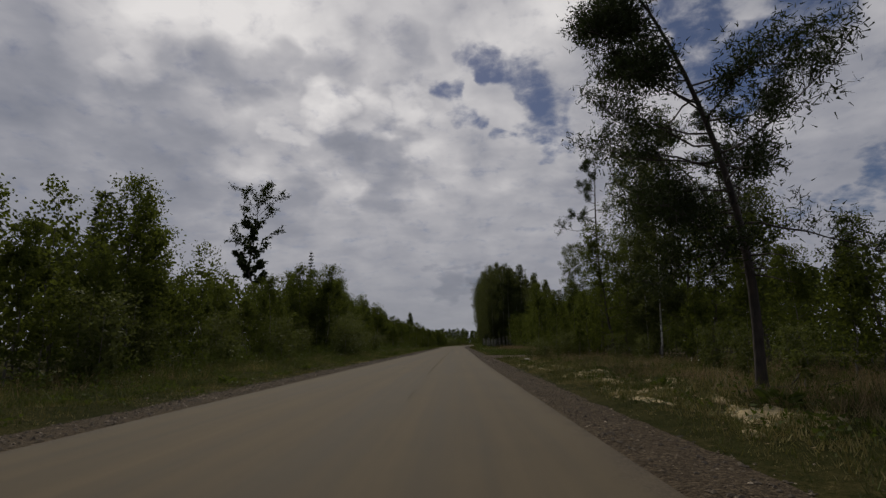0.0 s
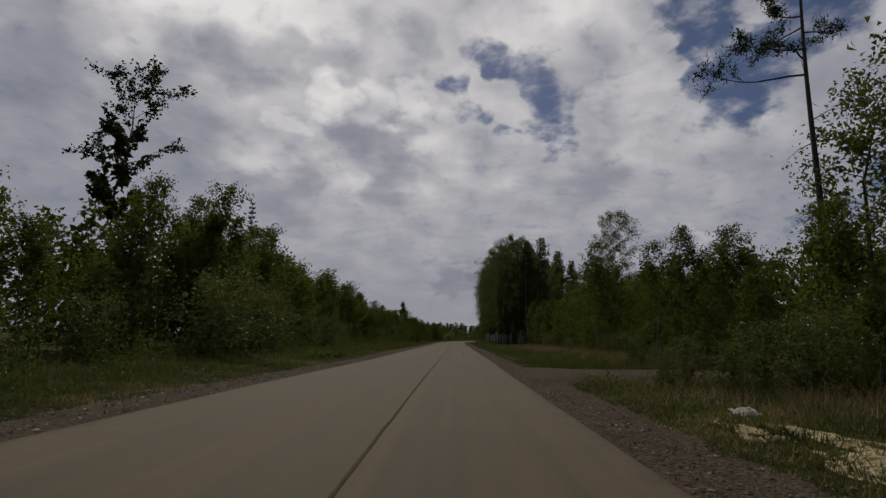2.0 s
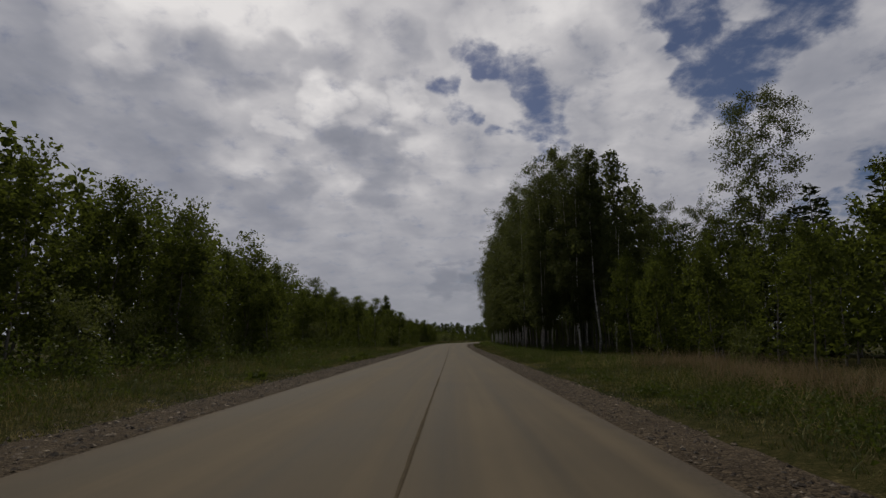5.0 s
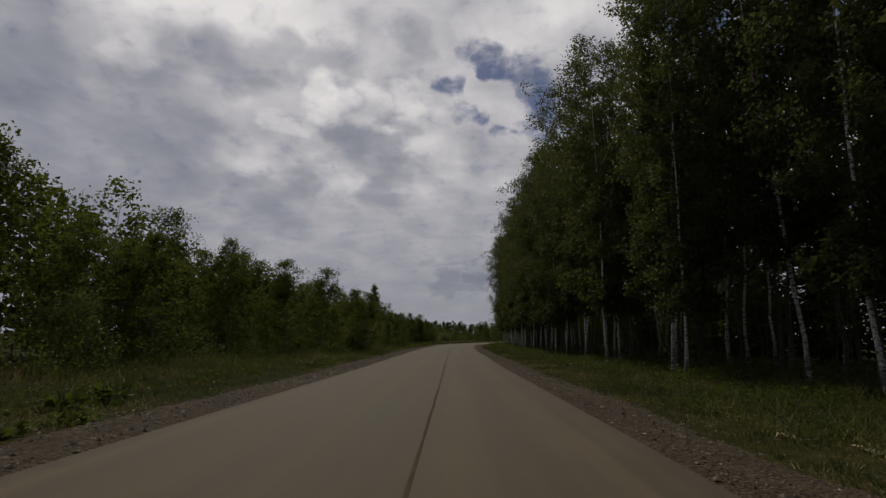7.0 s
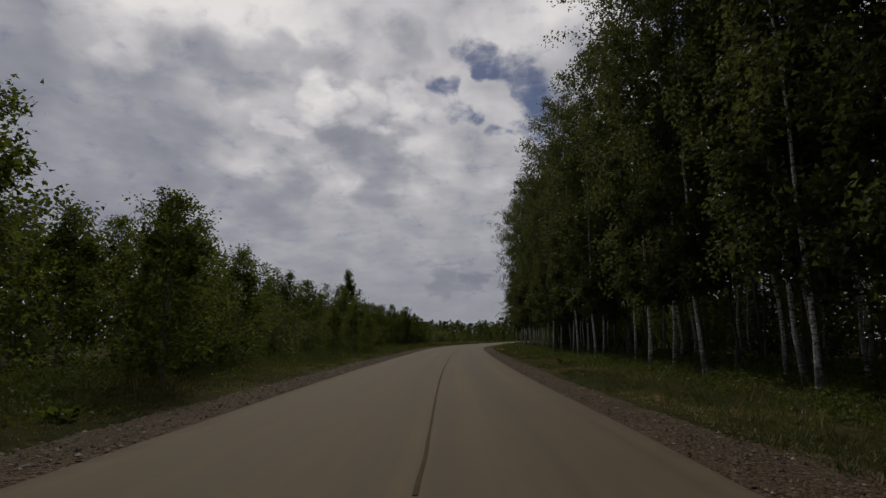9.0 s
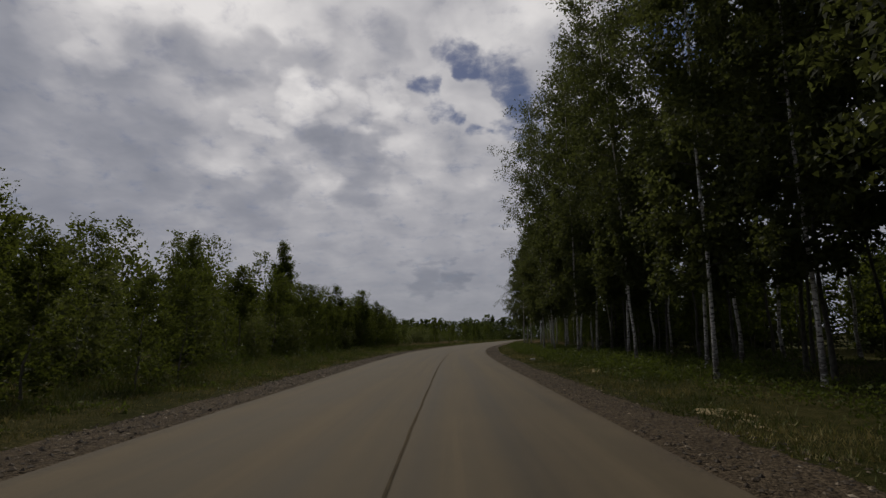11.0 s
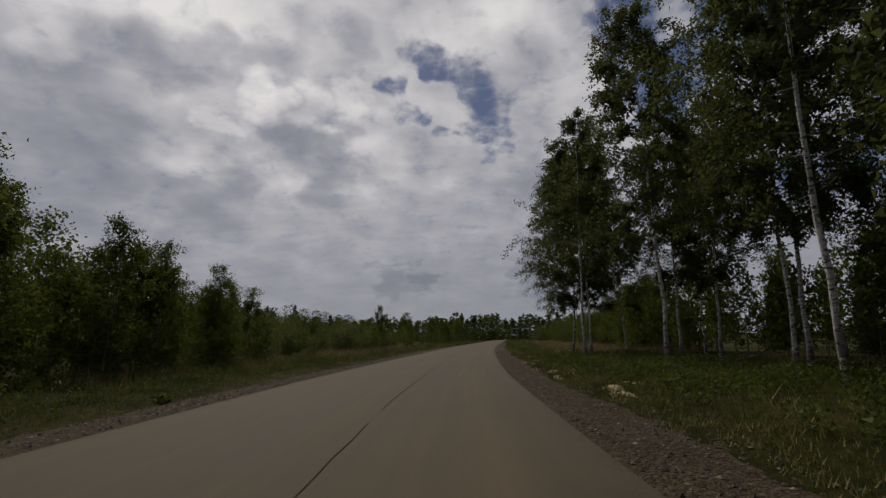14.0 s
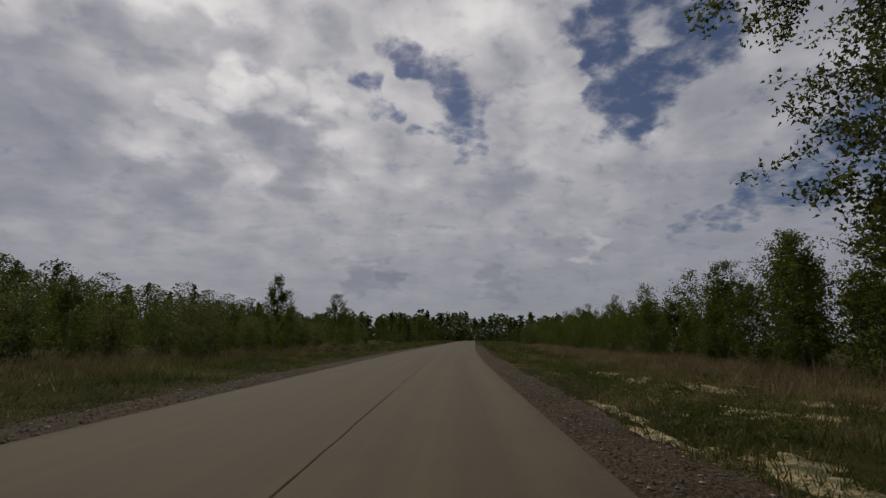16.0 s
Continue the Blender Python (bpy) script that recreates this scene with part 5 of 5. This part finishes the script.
herbs("undergrowth", "low leafy undergrowth along the birch stand", 1, 71, 3300, 88, 232, 3.4, 8.5, 0.45, 0.070, 30, M_WEED, 0.42, 0.3)
herbs("undergrowth", "lush low brambles at the birches' feet", 1, 77, 2600, 172, 236, 2.6, 8.0, 0.60, 0.085, 24, M_WEED, 0.36, 0.35)
herbs("undergrowth", "dark low plants under the birches", 1, 72, 1500, 104, 215, 7, 17, 0.6, 0.13, 18, M_WEED, 0.35, 0.3)
herbs("undergrowth", "broad-leaved weeds at the gravel's edge", -1, 73, 1700, 1, 270, 1.5, 4.5, 0.25, 0.085, 18, M_WEED, 0.62, 0.6)
herbs("undergrowth", "weeds and nettles before the thicket", -1, 74, 3400, -5, 215, 4.2, 9.0, 0.70, 0.075, 26, M_WEED, 0.42, 0.3)
herbs("undergrowth", "tall nettles and young shoots at the thicket's foot", -1, 80, 3000, -4, 232, 6.2, 9.6, 1.5, 0.105, 26, M_WEED, 0.30, 0.25)
herbs("undergrowth", "low broad-leaved weeds in the verge grass", 1, 81, 2400, 49, 112, 1.7, 7.0, 0.36, 0.052, 26, M_WEED, 0.40, 0.5)
herbs("undergrowth", "low broad-leaved weeds in the verge grass", -1, 82, 3000, 0, 240, 2.0, 6.0, 0.36, 0.055, 22, M_WEED, 0.48, 0.5)
herbs("undergrowth", "weeds among sand and dry grass", 1, 75, 1100, 2, 100, 2.0, 9.5, 0.4, 0.08, 20, M_WEED, 0.52, 0.4)
herbs("undergrowth", "scattered weeds on the open verge", 1, 76, 900, 206, 300, 1.8, 9.0, 0.35, 0.085, 18, M_WEED, 0.5, 0.4)
herbs("undergrowth", "dark green weeds along the open verge", 1, 83, 380, 237.0, 275.0, 1.9, 3.2, 0.36, 0.050, 24, M_WEED, 0.40, 0.4)
herbs("undergrowth", "tall green weeds at the track's far edge", 1, 78, 420, 50.0, 55.5, 2.2, 10.0, 0.70, 0.060, 46, M_WEED, 0.40, 0.8)
herbs("undergrowth", "lush green weeds beyond the side track", 1, 79, 520, 54.0, 80.0, 2.0, 6.5, 0.42, 0.055, 34, M_WEED, 0.42, 0.5)


def flowers(side, seed, n, y0, y1, o0, o1):
    rng = np.random.default_rng(seed)
    p, out, ys = spots_on_verge(n, side, rng, y0, y1, o0, o1, 1.0)
    p = np.repeat(p, 5, 0) + rng.normal(size=(n * 5, 3)) * [0.12, 0.12, 0.04]
    p[:, 2] += np.repeat(rng.uniform(0.3, 0.7, n), 5)
    v, f = kites(p, 0.035, 0.03, rng, flat=0.8)
    return tagged(mesh_object("wild_flowers", v, f, M_PETAL), "small white flower heads in the grass", "flowers", kind="stuff")


flowers(1, 81, 16, 12, 58, 4.5, 9)
flowers(-1, 82, 26, 5, 150, 4, 8)
flowers(-1, 83, 14, 190, 250, 4, 9)


def stones(side, seed, n, y0, y1, o0, o1, big, skew=1.0, zone=None):
    """Loose gravel: low eight-faced stones of uneven shape."""
    rng = np.random.default_rng(seed)
    p, out, ys = spots_on_verge(n, side, rng, y0, y1, o0, o1, skew)
    p[:, 2] = np.maximum(-0.018 - 0.075 * out, p[:, 2] * (out > 1.4) + -9 * (out <= 1.4)) + 0.006
    r = big * rng.uniform(0.35, 1.0, n) ** 1.6
    base = np.array([[1, 0, 0], [0, 1, 0], [-1, 0, 0], [0, -1, 0], [0, 0, 1], [0, 0, -1]], float)
    v = base[None] * r[:, None, None] * rng.uniform(0.55, 1.25, (n, 6, 1)) * np.array([1, 1, 0.6])
    a = rng.uniform(0, 6.28, n)
    c, s = np.cos(a)[:, None], np.sin(a)[:, None]
    v = np.stack([v[..., 0] * c - v[..., 1] * s, v[..., 0] * s + v[..., 1] * c, v[..., 2]], -1) + p[:, None]
    f = np.array([[0, 1, 4], [1, 2, 4], [2, 3, 4], [3, 0, 4]])
    f = (f[None] + 6 * np.arange(n)[:, None, None]).reshape(-1, 3)
    return tagged(mesh_object("loose_gravel", v.reshape(-1, 3), f, M_STONE), "loose brown and grey gravel stones", "gravel", kind="stuff")


stones(-1, 91, 30000, 1, 250, -0.1, 2.3, 0.052)
stones(1, 92, 26000, 1, 250, -0.1, 1.7, 0.042)


def sand_patch(y, lat, along_y, across, seed):
    """A low uneven heap of bare sand with a ragged outline."""
    rng = np.random.default_rng(seed)
    bm = bmesh.new()
    rings, spokes = 9, 34
    wob = [noise.noise(Vector((math.cos(a) * 1.5, math.sin(a) * 1.5, seed * 1.3))) * 0.75 + noise.noise(Vector((math.cos(a) * 5, math.sin(a) * 5, seed * 0.7))) * 0.55 + rng.uniform(-0.12, 0.12) for a in np.linspace(0, 2 * math.pi, spokes, endpoint=False)]
    grid = []
    for i in range(rings + 1):
        row = []
        for j in range(spokes):
            a = 2 * math.pi * j / spokes
            k = i / rings * (1 + wob[j])
            x, yy, _ = at(y + math.sin(a) * along_y * k, lat + math.cos(a) * across * k)
            e = edge_right(y) if lat > 0 else edge_left(y)
            g = lift(x, yy, abs(lat + math.cos(a) * across * k - e))
            top = 0.035 * (1 - (i / rings) ** 2) + 0.05 * noise.noise(Vector((x * 2.6, yy * 2.6, 8))) + 0.025 * noise.noise(Vector((x * 7, yy * 7, 3)))
            row.append(bm.verts.new((x, yy, g + (top if i < rings else -0.06))))
        grid.append(row)
    for i in range(rings):
        for j in range(spokes):
            q = [grid[i][j], grid[i + 1][j], grid[i + 1][(j + 1) % spokes], grid[i][(j + 1) % spokes]]
            if i == 0:
                continue
            bm.faces.new(q)
    bm.faces.new(grid[1])
    for v in grid[0]:
        bm.verts.remove(v)
    me = bpy.data.meshes.new("sand_patch")
    bm.normal_update()
    bm.to_mesh(me)
    bm.free()
    me.materials.append(M_SAND)
    for p in me.polygons:
        p.use_smooth = True
    return tagged(new("sand_patch", me), "pale bare sand showing through the verge grass", "sand", "sand patches", "structure")


for i, (y, lat, a, c) in enumerate(SANDY):
    sand_patch(y, lat, a * 0.95, c * 0.95, 500 + i)
rng = np.random.default_rng(57)
tufts = []
for y, lat, a, c in SANDY:
    for _ in range(int(50 + 85 * a * c)):
        t, k = rng.uniform(0, 2 * math.pi), rng.uniform(0.35, 1.25)
        la = lat + math.cos(t) * c * k
        x, yy, _z = at(y + math.sin(t) * a * k, la)
        tufts.append((x, yy, lift(x, yy, abs(la - edge_right(y))) + 0.02))
v, f = blades(np.array(tufts), rng, 0.06, 0.22, 0.022, 5)
bits = np.array(tufts)[rng.integers(0, len(tufts), 5200)] + rng.normal(size=(5200, 3)) * [0.22, 0.30, 0.008]
bits[:, 2] += 0.02
lv, lf = kites(bits, 0.11, 0.016, rng, flat=0.85)
tagged(mesh_object("dry_litter", lv, lf, M_DRY), "dry stalks and twig litter on bare sand", "litter", kind="stuff")
tagged(mesh_object("sand_grass", v, f, M_GRASS), "sparse grass growing through bare sand", "grass", kind="stuff")


def fallen_branch(y, lat, turn, length, thick, mat, label, seed):
    rng = np.random.default_rng(seed)
    root = thing("fallen_branch", label, "branch", "fallen wood")
    line = bend((-length / 2, 0, 0), (1, 0, 0), length, 0.02, rng, 8, 0.10)
    line[:, 2] = np.abs(line[:, 2]) * 0.4 + thick
    pieces = [tube(line, np.linspace(thick, thick * 0.35, 9), 6)]
    for k in (0.35, 0.6, 0.8):
        p = along(line, np.array([k]))[0]
        tw = bend(p, (0.7, rng.uniform(-1, 1), 0.35), length * 0.22, 0.0, rng, 3, 0.15)
        pieces.append(tube(tw, np.linspace(thick * 0.45, thick * 0.15, 4), 4))
    v, f = join(pieces)
    mesh_object("limb", v, f, mat, root, True)
    e = edge_right(y) if lat > 0 else edge_left(y)
    x, yy, _ = at(y, lat)
    root.matrix_basis = pose(x, yy, lift(x, yy, abs(lat - e)) + 0.01, 0, 0, turn)
    return root


PALE = bark_material("bare_wood", (0.22, 0.19, 0.15), (0.42, 0.37, 0.30), 9, (1, 1, 4))
for i, (y, lat, turn, length, thick, mat) in enumerate(((225.3, 12.0, 25, 1.6, 0.035, PALE), (227.8, 2.95, 100, 1.8, 0.02, PALE), (12.4, 8.1, 10, 2.4, 0.06, M_PINEBARK), (11.2, 6.3, 40, 1.5, 0.03, M_TWIG), (30.5, 8.2, 150, 1.6, 0.03, PALE),
                                                        (31.5, 7.2, 60, 1.3, 0.025, M_TWIG), (121.5, 6.2, 140, 0.9, 0.03, PALE), (148.5, 8.6, 35, 1.2, 0.035, PALE), (244.5, 8.0, 170, 2.0, 0.03, PALE), (22.5, 8.4, 100, 1.2, 0.05, M_PINEBARK))):
    fallen_branch(y, lat, turn, length, thick, mat, "bare fallen branch lying in the verge grass", 600 + i)


def boulder(y, lat, size, label, seed, mat):
    bm = bmesh.new()
    bmesh.ops.create_icosphere(bm, subdivisions=3, radius=size)
    for v in bm.verts:
        n = noise.noise(v.co * (2.2 / size) + Vector((seed, 0, 0))) * 0.30 + noise.noise(v.co * (6 / size)) * 0.08
        v.co *= 1 + n
        v.co.z *= 0.62
    me = bpy.data.meshes.new("field_stone")
    bm.to_mesh(me)
    bm.free()
    me.materials.append(mat)
    e = edge_right(y) if lat > 0 else edge_left(y)
    x, yy, _ = at(y, lat)
    ob = tagged(new("field_stone", me), label, "stone")
    ob.matrix_basis = pose(x, yy, lift(x, yy, abs(lat - e)) + size * 0.25, 0, 0, seed * 37)
    return ob


M_PALESTONE = bark_material("pale_stone", (0.12, 0.112, 0.095), (0.30, 0.28, 0.235), 5, (1, 1, 1), 0.8)
boulder(186.2, 4.1, 0.16, "pale grey stone at the gravel's edge", 3, M_PALESTONE)
boulder(36.4, 5.3, 0.24, "pale sandy stone in the verge grass", 7, M_PALESTONE)
boulder(60.7, 5.7, 0.15, "pale stone lying in the verge grass", 5, M_PALESTONE)


def weed_clump(y, lat, size, seed):
    """A broad-leaved weed: a low rosette of large leaves and a few stalks."""
    rng = np.random.default_rng(seed)
    root = thing("weed_clump", "low clump of broad-leaved weeds at the gravel's edge", "weed", "weeds along the gravel")
    n = 34
    a = rng.uniform(0, 2 * math.pi, n)
    d = np.stack([np.cos(a), np.sin(a), rng.uniform(0.25, 1.3, n)], -1)
    p = np.stack([np.cos(a), np.sin(a), np.zeros(n)], -1) * rng.uniform(0.02, 0.22, (n, 1))
    p[:, 2] = rng.uniform(0.02, 0.16, n)
    v, _ = kites(p, 0.18, 0.125, rng, flat=0.3, aim=d * 1.5)
    for k in range(n):
        mesh_object("leaf", v[4 * k:4 * k + 4], ((0, 1, 2), (0, 2, 3)), M_WEED, root)
    for t in rng.uniform(0, 6.28, 4):
        line = bend((0, 0, -0.03), (math.cos(t), math.sin(t), 2.2), rng.uniform(0.2, 0.42), -0.2, rng, 4, 0.1)
        mesh_object("stalk", *tube(line, np.linspace(0.007, 0.003, 5), 4), M_STRAWSTALK, root)
    x, yy, _ = at(y, lat)
    e = edge_right(y) if lat > 0 else edge_left(y)
    root.matrix_basis = pose(x, yy, lift(x, yy, abs(lat - e)), 0, 0, seed * 41) @ Matrix.Diagonal((size, size, size, 1))
    return root


M_STRAWSTALK = bark_material("weed_stalk", (0.06, 0.07, 0.02), (0.16, 0.15, 0.06), 9, (1, 1, 1))
for i, (y, lat, size) in enumerate(((98.6, -6.4, 1.5), (99.7, -6.1, 1.0), (100.8, -5.9, 0.9), (102.2, -5.8, 0.9), (103.4, -5.7, 0.8), (104.6, -6.8, 1.2), (105.6, -6.5, 1.3), (55.8, -6.4, 1.5), (54.6, -7.0, 1.4), (57.4, -6.3, 0.9),
                                    (208.9, -7.5, 1.0), (213.4, -6.9, 0.9), (72.0, -6.2, 1.0), (83.5, -6.3, 1.2), (118.0, -6.1, 1.1), (126.5, -6.0, 0.9), (134.0, -6.0, 1.0), (62.0, 5.6, 1.2), (66.5, 5.2, 1.0), (58.2, 5.9, 1.3),
                                    (18.0, -7.9, 1.1), (26.5, -7.6, 0.9), (9.5, 5.9, 1.2), (14.2, 5.6, 1.0), (31.0, 6.1, 1.1), (152.0, 5.4, 1.2), (158.5, 5.5, 1.0), (120.5, 5.3, 1.1), (128.0, 5.5, 1.0), (196.0, 5.0, 1.3), (201.0, 4.6, 1.2))):
    weed_clump(y, lat, size, 700 + i)
